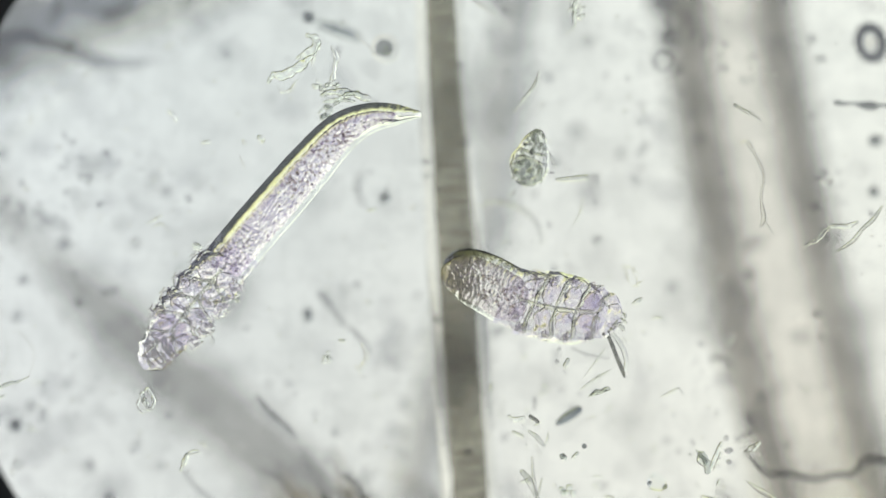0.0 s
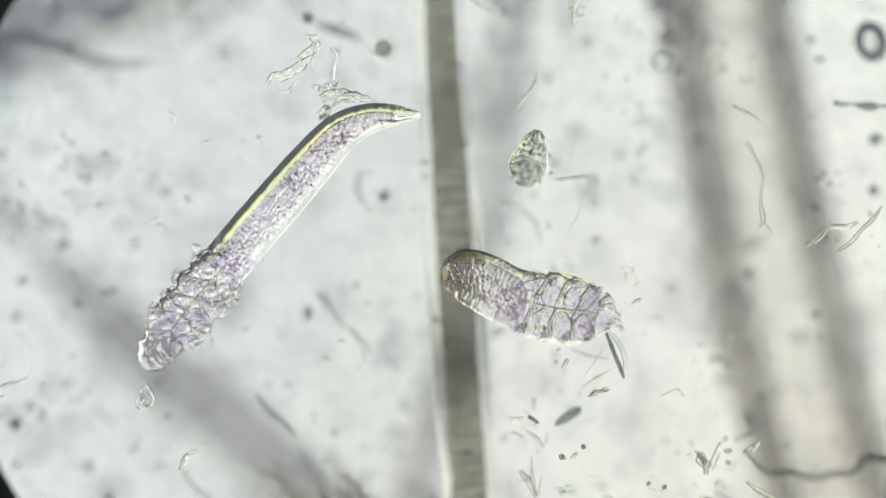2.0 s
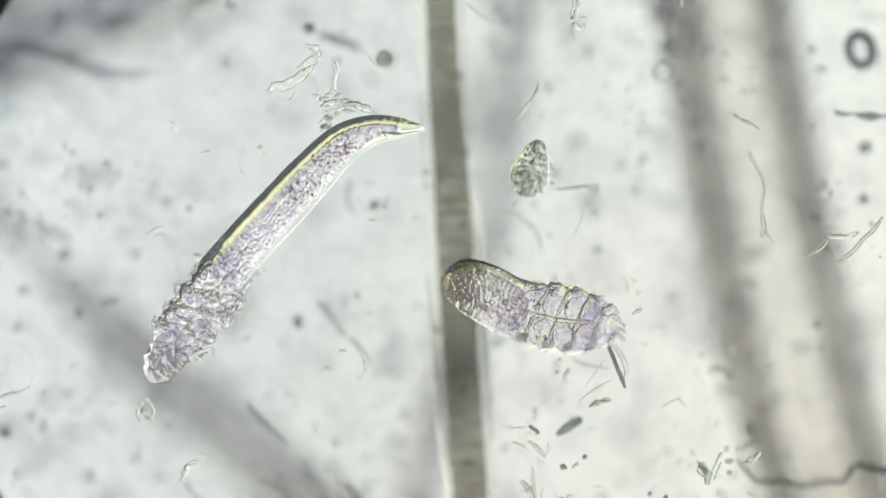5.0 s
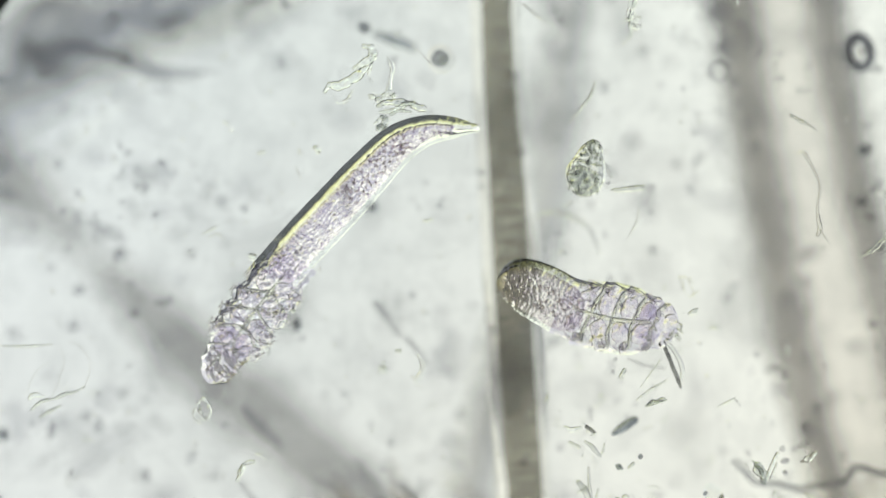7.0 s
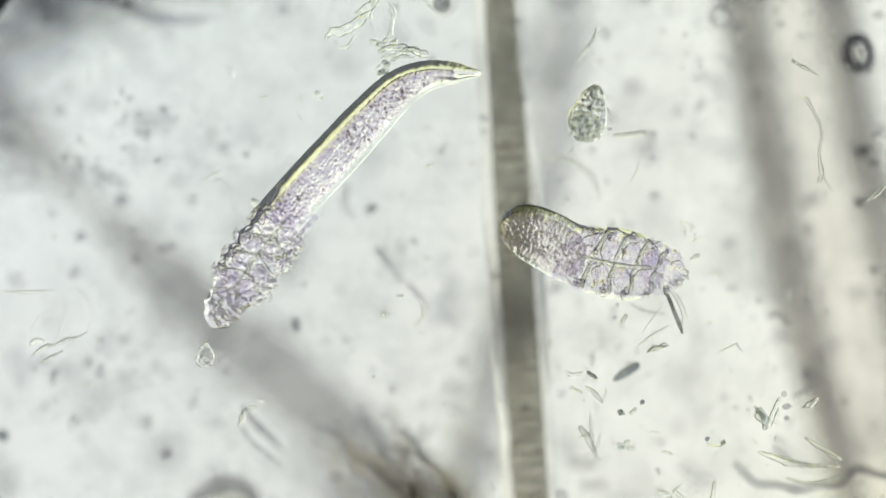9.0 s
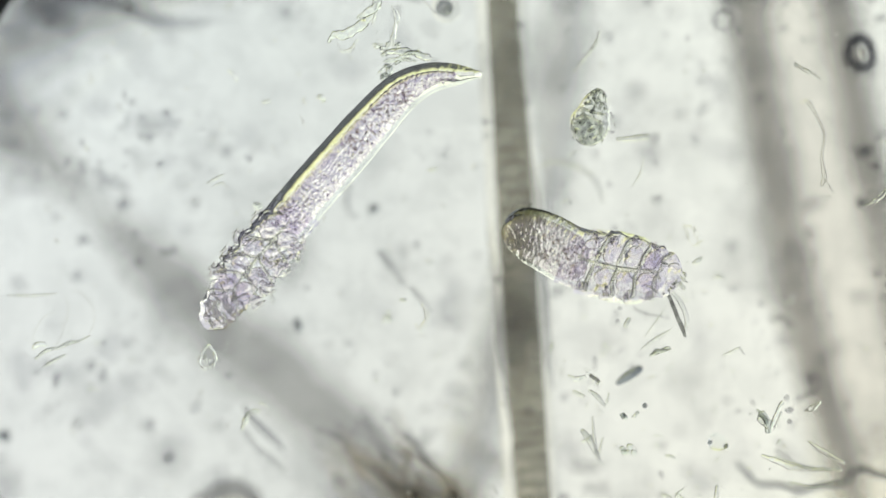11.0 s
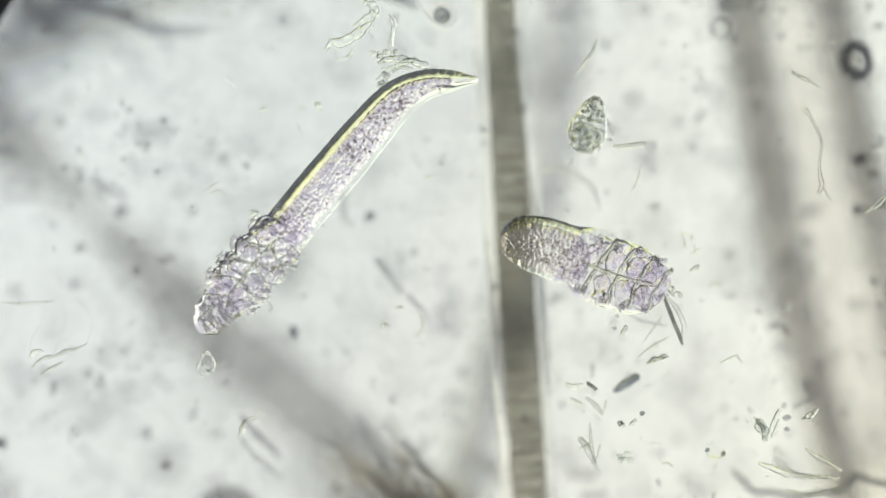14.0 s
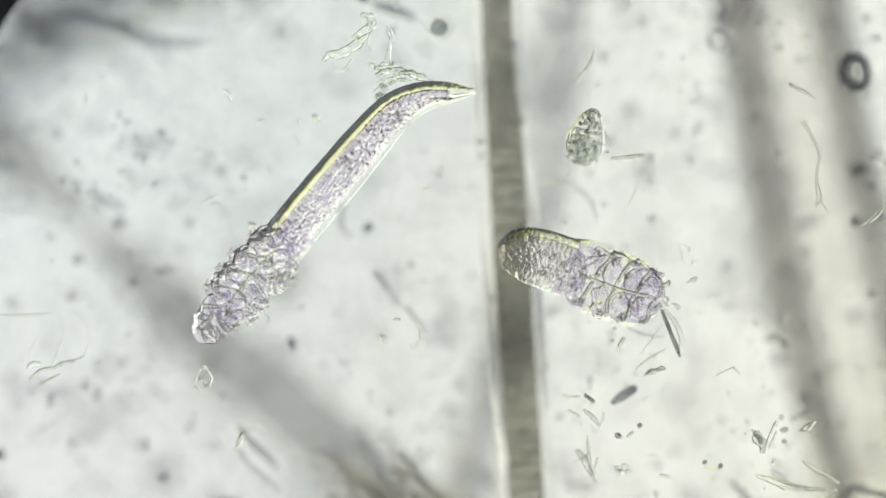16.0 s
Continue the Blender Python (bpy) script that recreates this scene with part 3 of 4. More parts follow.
MITE_ONE = mite([(746, 203), (700, 203), (648, 211), (600, 238), (548, 294), (500, 350), (455, 401), (414, 450), (392, 477), (368, 506)],
                [6, 19, 28, 36, 41, 43, 43, 43, 43, 43],
                [(424, 438), (384, 487), (350, 528), (320, 564), (285, 606)], [42, 46, 48, 46, 38],
                [(318, 567), (285, 611), (256, 654)], [42, 36, 24],
                "long translucent lilac follicle mite with a tapering ringed tail", 7, "right", (0.10, 0.14), (0.20, 0.40, 0.60, 0.78),
                ([(13.5, 0.88), (9, 0.47)], [(2.6, 0.42), (3.5, 0.2)]), (0.30, 0.52), (0.645, 0.19, 3.2, slice(1, -1)), (6, 12))
MITE_TWO = mite([(780, 484), (820, 485), (860, 501), (900, 523), (935, 534), (965, 541)],
                [40, 47, 52, 53, 54, 52],
                [(890, 520), (935, 536), (985, 545), (1030, 552), (1074, 558)], [50, 58, 60, 56, 44],
                [(1022, 548), (1066, 556), (1101, 563)], [52, 46, 37],
                "short stout lilac mite with square plates beneath a hair", 3, "left", (0.10, -0.03), (0.20, 0.40, 0.60, 0.80),
                ([(5, 0.95), (10, 0.58)], [(3.5, 0.58), (3.5, 0.22)]), (0.35, 0.75), (0.78, 0.08, 1.4, slice(0, -1)), (-12, -6))


# ---- loose debris in the medium ----
def lying(points, height=0.0):
    """Stage places resting on the medium's upper film, or sunk below it."""
    return [(u, v, FILM_TOP + 0.003 + height) for u, v in points]


def sheet(points, width, height=0.0, rim=1.6, slope=0.9, fine=1.6, edge=2.5, seed=0.0, rings=None):
    """A thin clear sheet or strand with a narrow bevelled rim."""
    return profiled(lying(points, height), width, [(rim, slope), (rim, 0.3)], [(rim, slope), (rim, 0.3)], rings or max(18, 12 * len(points)), 6, fine, 260.0, edge, 220.0, seed=seed + points[0][0])


def flake(points, width, label="crumpled clear skin flake in the medium", material=None, height=0.0, seed=1.0):
    if max(width) < 5:
        shape = sheet(points, [w * 1.15 for w in width], height, 1.3, 1.0, 1.6, 3.0, seed)
        return tagged(thing("skin_flake", shape, material or SHARD), label, "flake", "debris in the medium")
    rng = random.Random(int(points[0][0] * 7 + points[0][1]))
    mid = points[len(points) // 2]
    whole = group_at("skin_flake", place(*mid, FILM_TOP + height))
    part("fold", sheet(points, [w * 0.95 for w in width], height, 1.6, 1.0, 2.2, 5.0, seed), material or SHARD, whole)
    for i in range(2):
        spread = max(width) * 0.7
        pts = [(u + rng.uniform(-spread, spread), v + rng.uniform(-spread, spread)) for u, v in points]
        w = [x * rng.uniform(0.25, 0.5) for x in width]
        part("fold", sheet(pts, w, height + 0.003 * (i + 1), 1.3, 1.0, 1.8, 4.0, seed + i), material or SHARD, whole)
    return tagged(whole, label, "flake", "debris in the medium")


def ribbon(points, width, height=0.0):
    """A thin folded sheet of skin."""
    return sheet(points, width, height, 2.0, 1.2, 3.2, 4.0, rings=18 * len(points))


def fibre(points, width, label="thin clear curved fibre in the medium", material=None, height=0.0, rough=0.15):
    if height < -0.02:
        shape = tube(lying(points, height), width, 10, max(16, len(points) * 10), 0.9, rough, 90.0)
    else:
        shape = sheet(points, width, height, 1.2, 1.1, 0.8, 6 * rough)
    return tagged(thing("fibre", shape, material or FIBRE), label, "fibre", "fibres in the medium")


def rod(points, width, label="small straight rod-shaped crystal", material=None, height=0.0):
    if height < -0.02:
        shape = tube(lying(points, height), width, 12, 22, 0.8, 0.22, 60.0)
    else:
        shape = sheet(points, width, height, 1.6, 0.9, 0.8, 1.5)
    return tagged(thing("crystal_rod", shape, material or STRAND), label, "crystal", "rods in the medium")


def speck(u, v, ru, rv=None, height=0.0, material=None, turn=0.0, label="small dark speck of dust", rough=0.35):
    ob = thing("dust_speck", blob(u, v, FILM_TOP + 0.003 + height, ru, rv, min(ru, rv or ru) * 0.7, turn, rough, segs=12, rings=7), material or SPECK)
    return tagged(ob, label, "speck", "dust in the medium")


def cluster(u, v, size, count, seed, label, width=(2.0, 4.5), height=0.0, material=None):
    """A crumpled scrap: short bent slivers stuck together."""
    rng = random.Random(seed)
    whole = group_at("skin_flake", place(u, v, FILM_TOP + height))
    for i in range(count):
        a, r = rng.uniform(0, 6.28), size * math.sqrt(rng.random()) * 0.8
        cu, cv = u + r * math.cos(a), v + r * math.sin(a)
        b, l = rng.uniform(0, 6.28), size * rng.uniform(0.25, 0.6)
        bend = rng.uniform(-0.4, 0.4) * l
        pts = [(cu - l * math.cos(b), cv - l * math.sin(b)), (cu - bend * math.sin(b), cv + bend * math.cos(b)), (cu + l * math.cos(b), cv + l * math.sin(b))]
        w = rng.uniform(*width)
        part("sliver", sheet(pts, [w * 0.5, w * 1.1, w * 0.6], height + 0.0015 * i / count, 1.2, 1.1, 1.5, 4.0, i), material or SHARD, whole)
    return tagged(whole, label, "flake", "debris in the medium")


def scraps_by_the_tail():
    curl = group_at("skin_flake", place(526, 119, FILM_TOP))
    part("fold", ribbon([(541, 61), (558, 70), (558, 84), (546, 93), (524, 104)], [4, 8, 9, 7, 2]), RIBBON, curl)
    part("fold", ribbon([(556, 96), (538, 112), (520, 124), (500, 135), (484, 132), (474, 148)], [3, 8, 9, 8, 6, 2], 0.003), RIBBON, curl)
    part("fold", ribbon([(488, 146), (498, 162), (514, 160), (526, 140)], [1, 2.4, 3, 1.4]), SHARD, curl)
    part("fold", ribbon([(563, 74), (555, 104), (553, 116), (560, 130)], [2, 3, 2, 1.4]), SHARD, curl)
    tagged(curl, "long curled clear skin scrap with folded edges", "flake", "debris in the medium")
    flake([(586, 82), (595, 100), (592, 122), (588, 142)], [2, 4, 3, 4], "narrow twisted clear flake in the medium")
    cluster(568, 152, 15, 9, 11, "crumpled clear flake beside the mite's tail")
    cluster(592, 148, 10, 8, 12, "small crumpled clear flake beside the mite's tail")
    hood = group_at("skin_flake", place(610, 168, FILM_TOP))
    part("fold", ribbon([(566, 170), (590, 162), (622, 164), (655, 178)], [3, 6, 6, 8], 0.002), MOSS, hood)
    part("fold", ribbon([(572, 181), (596, 176), (622, 166), (640, 168)], [2, 4, 4, 2]), RIBBON, hood)
    part("fold", ribbon([(590, 186), (606, 178), (630, 180)], [2, 3, 2], 0.004), MOSS, hood)
    tagged(hood, "curved grey-green flake on the mite's tail", "flake", "debris in the medium")
    cluster(574, 200, 16, 12, 13, "spiky dark flake stuck to the mite's back", (2.5, 4.5), material=MOSS)
    speck(547, 31, 12, 10, -0.06, SOOT)
    rod([(562, 42), (600, 53), (640, 70)], [5, 10, 5], "blurred grey rod sunk in the medium", CAPSULE, -0.10)
    fibre([(630, 62), (650, 80), (664, 96)], [1.6, 1.6])
    ball = group_at("round_grain", place(682, 86, FILM_TOP + 0.012))
    # clear lens added round the core to make its bright halo
    part("shell", blob(682, 86, FILM_TOP - 0.02, 26, 26, 18, 0, 0.06, segs=24, rings=14), CORTEX, ball, "clear shell added for the bright halo")
    part("core", blob(680, 86, FILM_TOP - 0.03, 15, 15, 10, 0, 0.2, segs=20, rings=12), SEED, ball, "dark grey core")
    part("core", blob(685, 90, FILM_TOP - 0.01, 8, 7, 5, 0, 0.3, segs=14, rings=8), MOSS, ball, "dark grain inside")
    tagged(ball, "round dark grain with a halo made by an added shell", "grain")
    fibre([(826, -12), (850, 8), (880, 26)], [2.0, 3.0, 1.2])
    fibre([(954, 126), (946, 150), (930, 172), (908, 200)], [1.4, 3.0, 2.6, 1.2], "thin dark curved fibre in the medium", STRAND)
    halo = [(1174 + 17 * math.cos(a * 0.5236), 108 + 17 * math.sin(a * 0.5236)) for a in range(13)]
    fibre(halo, [4.5, 4.5, 4.5], "faint grey ring, out of focus", HAZE, -0.04)
    cluster(1017, 18, 20, 7, 21, "crumpled clear flake in the medium", (2, 4))
    flake([(1012, -60), (1022, -30), (1016, 10), (1018, 48)], [4, 7, 6, 2], "long crumpled clear flake")
    # faint refracted arc of a bubble's edge, built as a clear strand
    fibre([(846, 366), (880, 358), (918, 368), (948, 392), (962, 430)], [2, 4, 4, 4, 2], "faint broad arc of a bubble's edge", FIBRE, -0.05)
    fibre([(1032, 352), (1026, 378), (1012, 402)], [1.2, 1.8, 1.0])
    fibre([(1002, 60), (1012, 52), (1020, 40)], [1.4, 1.4])


PUSHED = []


def scraps_by_the_long_mite():
    flake([(456, 240), (463, 246), (460, 254)], [3, 6, 3], "small clear flake in the medium")
    flake([(430, 246), (434, 256)], [2, 4], "small clear flake in the medium")
    flake([(356, 254), (372, 251)], [2, 4], "small clear flake in the medium")
    fibre([(424, 276), (429, 288), (433, 300)], [1.2, 2.0, 1.0])
    flake([(296, 197), (306, 202), (312, 216)], [2, 3, 2], "small clear flake in the medium")
    fibre([(257, 397), (274, 388), (288, 380)], [1.0, 2.6, 1.2])
    fibre([(268, 402), (286, 396), (300, 408)], [1.0, 2.0, 1.2])
    twist = group_at("skin_flake", place(257, 710, FILM_TOP))
    part("fold", ribbon([(254, 692), (262, 690), (270, 700), (272, 716), (264, 725), (254, 712), (250, 700), (254, 692)], [3, 3.5, 3, 3.5, 3.5, 3, 3, 3]), SHARD, twist)
    part("fold", ribbon([(252, 698), (258, 711), (264, 724)], [2, 3.5, 2], 0.004), MOSS, twist)
    part("fold", ribbon([(246, 706), (244, 718), (252, 728), (262, 727)], [2, 3.5, 4, 2]), SHARD, twist)
    PUSHED.append(twist)
    tagged(twist, "twisted ring-shaped clear flake", "flake", "debris in the medium")
    fibre([(-46, 708), (-25, 692), (-4, 688), (15, 679), (32, 676), (52, 666)], [1.5, 3.4, 2.0, 3.4, 2.0, 1.2], "wavy dark-edged clear fibre", STRAND, 0.0, 0.4)
    fibre([(-31, 722), (-12, 710), (9, 699)], [1.4, 3.0, 1.4], "short dark-edged clear fibre", STRAND)
    flake([(-50, 690), (-38, 680), (-22, 684)], [2, 4, 2], "bent clear flake in the medium")
    fibre([(-97, 594), (-50, 595), (-5, 591)], [1.4, 2.8, 1.0])
    fibre([(20, 588), (36, 590), (57, 615), (60, 640), (50, 668)], [1.2, 1.8, 1.6, 1.8, 1.2], "faint clear curled fibre", GHOST)
    fibre([(-50, 690), (-46, 660), (-30, 634), (-8, 622)], [1.0, 1.4, 1.4, 1.0], "faint clear curled fibre", GHOST)
    fibre([(8, 594), (14, 622), (4, 660), (-8, 684)], [1.0, 1.6, 1.4, 1.0], "faint clear curled fibre", GHOST)
    flake([(319, 834), (326, 816), (333, 802)], [2, 5, 3], "bent clear flake in the medium")
    flake([(331, 806), (342, 800), (354, 800)], [2, 4, 2], "bent clear flake in the medium")
    fibre([(326, 832), (340, 856), (368, 880), (398, 906)], [4, 5, 6, 3], "blurred grey strand in the medium", SPECK, -0.06)
    rod([(599, 603), (612, 603)], [3, 3])
    cluster(576, 633, 13, 6, 32, "small crumpled clear flake")
    flake([(640, 610), (650, 632), (638, 654), (628, 646)], [2.5, 4.4, 4, 2], "pale clear flake in the medium", PALE_SHARD)
    rod([(562, 514), (588, 545), (612, 578)], [5, 8, 6], "blurred grey rod sunk in the medium", SPECK, -0.06)
    rod([(618, 578), (640, 602), (656, 626)], [5, 6, 4], "blurred grey rod sunk in the medium", SPECK, -0.05)
    speck(424, 432, 4.5, 8, 0.03, SHARD, -30, "bright clear pore bead on the mite")
    flake([(340, 434), (350, 438), (352, 446)], [4, 7, 4], "clear flake stuck to the mite's side")
    flake([(416, 528), (424, 534)], [3, 5], "tiny dark flake at the mite's side", STRAND)


def scraps_by_the_stout_mite():
    rod([(1073, 584), (1086, 618), (1098, 648), (1106, 669)], [2.6, 3.8, 3.8, 2.8], "dark straight needle at the mite's mouth", NEEDLE)
    fibre([(1078, 584), (1096, 606), (1108, 634), (1104, 664)], [2.5, 4, 4, 2], "pale curved sliver beside the needle")
    fibre([(1027, 690), (1052, 672), (1082, 654)], [1.6, 2.6, 1.4])
    fibre([(1034, 668), (1050, 646), (1070, 618)], [1.2, 1.6, 1.2])
    fibre([(1012, 616), (1040, 628), (1078, 634)], [2, 3, 2], "faint blurred fibre in the medium", SPECK, -0.03)
    flake([(1044, 702), (1056, 694), (1080, 688)], [2, 5, 3], "ragged grey flake in the medium", STRAND)
    flake([(1090, 576), (1100, 578), (1104, 586)], [2, 3, 2], "tiny dark flake near the mite", STRAND)
    cluster(1120, 490, 24, 8, 41, "feathery pale clear flake", (1.2, 2.4), material=PALE_SHARD)
    flake([(1118, 538), (1128, 534), (1136, 527)], [2, 3.5, 2], "small hooked flake near the mite", STRAND)
    rod([(998, 652), (1007, 634)], [4, 4], "small grey rod in the medium", STRAND)
    speck(985, 640, 4), speck(990, 618, 4)
    rod([(946, 702), (946, 728)], [4, 4], "blurred grey rod sunk in the medium", SPECK, -0.04)
    rod([(936, 735), (954, 748)], [3.5, 3.5], "short dark rod in the medium", NEEDLE)
    rod([(984, 752), (1005, 738), (1030, 722)], [4, 8.5, 7], "dark blue-grey capsule, slightly blurred", CAPSULE, -0.03)
    flake([(898, 736), (912, 742), (930, 738)], [2, 4, 2], "pale clear flake in the medium")
    rod([(906, 764), (928, 774)], [3, 3], "short grey rod in the medium", STRAND)
    fibre([(934, 762), (950, 774), (964, 792)], [2, 4, 2], "grey bent fibre in the medium", STRAND)
    speck(1034, 790, 4.5, material=SOOT)
    cluster(996, 809, 12, 4, 42, "crumpled grey-green flake in the medium", (3, 6), material=MOSS)
    rod([(1012, 812), (1024, 800)], [3, 3])
    fibre([(922, 832), (936, 850), (950, 880)], [4, 6, 3], "grey ragged strand in the medium", STRAND)
    fibre([(942, 808), (944, 842), (952, 884), (962, 894)], [1.6, 2.6, 2.6, 1.6])
    fibre([(960, 846), (952, 878)], [1.6, 2.4])
    cluster(1005, 870, 15, 6, 43, "round crumpled grey-green flake", (3, 6), material=RIBBON)
    bead = group_at("hollow_bead", place(1162, 855, FILM_TOP))
    part("shell", profiled(lying([(1147, 848), (1160, 854), (1179, 864)]), [13, 15, 11], [(2.5, 0.5), (3, 0.2)], [(2.5, 0.5), (3, 0.2)], 40, 10, 1.0, 200.0, 2.0, 150.0, cap=0.6), SHARD, bead, "clear thin shell")
    for u, v, r in ((1149, 855, 5), (1177, 862, 5.5)):
        part("grain", blob(u, v, FILM_TOP + 0.012, r, r * 0.7, 3, 40, 0.5, segs=10, rings=6), SEED, bead, "dark grain at the rim")
    tagged(bead, "hollow clear bead with dark grains at its rim", "bead", "debris in the medium")
    fibre([(1170, 702), (1188, 694), (1202, 686)], [1.2, 2.6, 1.2])
    fibre([(1200, 686), (1212, 700)], [1.4, 1.4])
    cluster(1090, 968, 30, 10, 44, "large crumpled clear flake")
    fibre([(1140, 985), (1158, 960), (1162, 930)], [2, 4, 3])
    rod([(1246, 1000), (1254, 962)], [4, 5])
    rod([(1060, 905), (1066, 920)], [5, 4], "blurred dark rod sunk in the medium", SPECK, -0.03)
    rod([(905, 895), (955, 900)], [14, 12], "blurred grey lump in the medium", SPECK, -0.12)
    rod([(925, 935), (975, 938)], [10, 9], "blurred grey lump in the medium", SPECK, -0.12)


def scraps_by_the_thick_hair():
    flake([(1238, 800), (1244, 812), (1252, 826), (1250, 840)], [6, 10, 8, 3], "dark crumpled grey-green flake", DARK_FLAKE)
    rod([(1265, 868), (1282, 881), (1300, 897), (1338, 902)], [5, 8, 7, 4], "blurred dark strip in the medium", SPECK, -0.035)
    flake([(1256, 830), (1264, 812), (1270, 796), (1278, 782)], [1.6, 3.4, 2.4, 3.4], "pale ragged sliver beside a dark flake")
    fibre([(1262, 834), (1270, 816), (1276, 800)], [1.2, 2.4, 1.6])
    speck(1285, 776, 5.5), speck(1290, 798, 8, 5, -0.01, DUST, 10), speck(1290, 818, 4.5, material=DUST)
    flake([(1316, 800), (1330, 794), (1346, 782)], [2, 4.6, 2.5], "pale clear flake in the medium")
    rod([(1222, 778), (1230, 790)], [3, 3], "blurred grey rod sunk in the medium", SPECK, -0.04)
    rod([(1300, 780), (1340, 762)], [5, 4], "blurred pale rod in the medium", SPECK, -0.05)
    fibre([(1322, 852), (1350, 872), (1388, 892)], [2, 5, 3])
    flake([(1240, 878), (1262, 886), (1290, 898), (1330, 902), (1384, 904)], [2, 4, 4.5, 3.5, 2], "long crumpled clear flake in the medium")
    fibre([(1262, 880), (1296, 892), (1340, 904), (1380, 898)], [1.4, 2.6, 2.2, 1.2])
    fibre([(1290, 925), (1330, 934), (1370, 926), (1394, 920)], [2, 3, 3, 2])
    flake([(1298, 186), (1310, 192), (1326, 200), (1346, 212)], [5, 4, 2.6, 1.4], "small knobbed clear flake")
    flake([(1308, 254), (1324, 254), (1340, 282), (1352, 312), (1347, 350), (1352, 384), (1346, 402)], [2, 3.4, 2, 2.2, 1.8, 4, 2.4], "long twisted clear strand", PALE_SHARD)
    fibre([(1352, 388), (1362, 404), (1370, 416)], [1.5, 1.5, 0.8], material=PALE_SHARD)
    flake([(1420, 436), (1446, 424), (1470, 402), (1500, 400), (1520, 392)], [2, 3.6, 3, 4, 2], "long crumpled clear flake")
    fibre([(1562, 364), (1546, 388), (1526, 406), (1508, 428), (1480, 446)], [2, 4, 3.4, 4, 2], "dark ragged strand in the medium", STRAND)
    fibre([(1476, 180), (1494, 184), (1510, 183), (1526, 186), (1545, 188), (1562, 187), (1600, 189)], [5, 4, 2, 6, 8, 3, 6], "blurred dark strand in the medium", SOOT, -0.04)
    fibre([(1255, 640), (1270, 634), (1290, 642), (1300, 660)], [4, 6, 5, 3], "blurred grey curved fibre", SPECK, -0.07)


def egg():
    base = place(938, 290, 0.0)
    e = group_at("mite_egg", base)
    axis = [(954, 229), (950, 246), (944, 268), (936, 296), (932, 331)]
    part("shell", profiled(axis, [11, 21, 29, 38, 38], [(4, 0.6), (3, 0.2)], [(3, 0.55), (4, 0.25)], 60, 12, 0.8, 150.0, 1.5, 120.0), CUTICLE, e, "clear thin shell")
    part("yolk", profiled(axis, [8, 17, 25, 34, 33], [(3, 0.4)], [(3, 0.4)], 90, 26, 6.0, 190.0, 5.0, 200.0, seed=3.0), YOLK, e, "granular grey-green contents")
    part("lobe", profiled([(937, 282, 0.015), (934, 300, 0.015), (931, 328, 0.015)], [25, 27, 25], [(2, 0.7), (3, 0.2)], [(2, 0.7), (3, 0.2)], 40, 22, 5.0, 200.0, 4.0, 200.0), LOBE, e, "round grey lower lobe")
    rng = random.Random(17)
    tagged(part("grain_mass", granules(curve_through(axis), steps_through([8, 16, 22, 31, 30]), 90, rng, (0.05, 0.95), 0.95, (1.6, 4.0)), LOBE, e, "dark grains"), kind="stuff")
    for bend in (((918, 262), (938, 270), (966, 276)), ((908, 284), (930, 278), (962, 292))):
        part("seam", tube([(*p, 0.018) for p in bend], [1.5, 3.0, 1.5], 8, 24, 0.9, 0.4, 120.0), RIDGE, e)
    tagged(e, "pear-shaped translucent mite egg with granular contents", "egg")
    fibre([(968, 266), (976, 280), (984, 296)], [2.4, 3, 2.4], "short dark hook beside the egg", STRAND)
    rod([(983, 318), (1010, 317), (1043, 313)], [3, 5, 5], "pale clear rod beside the egg", STRAND)
    speck(977, 306, 5, 3)


scraps_by_the_tail()
scraps_by_the_long_mite()
scraps_by_the_stout_mite()
scraps_by_the_thick_hair()
egg()


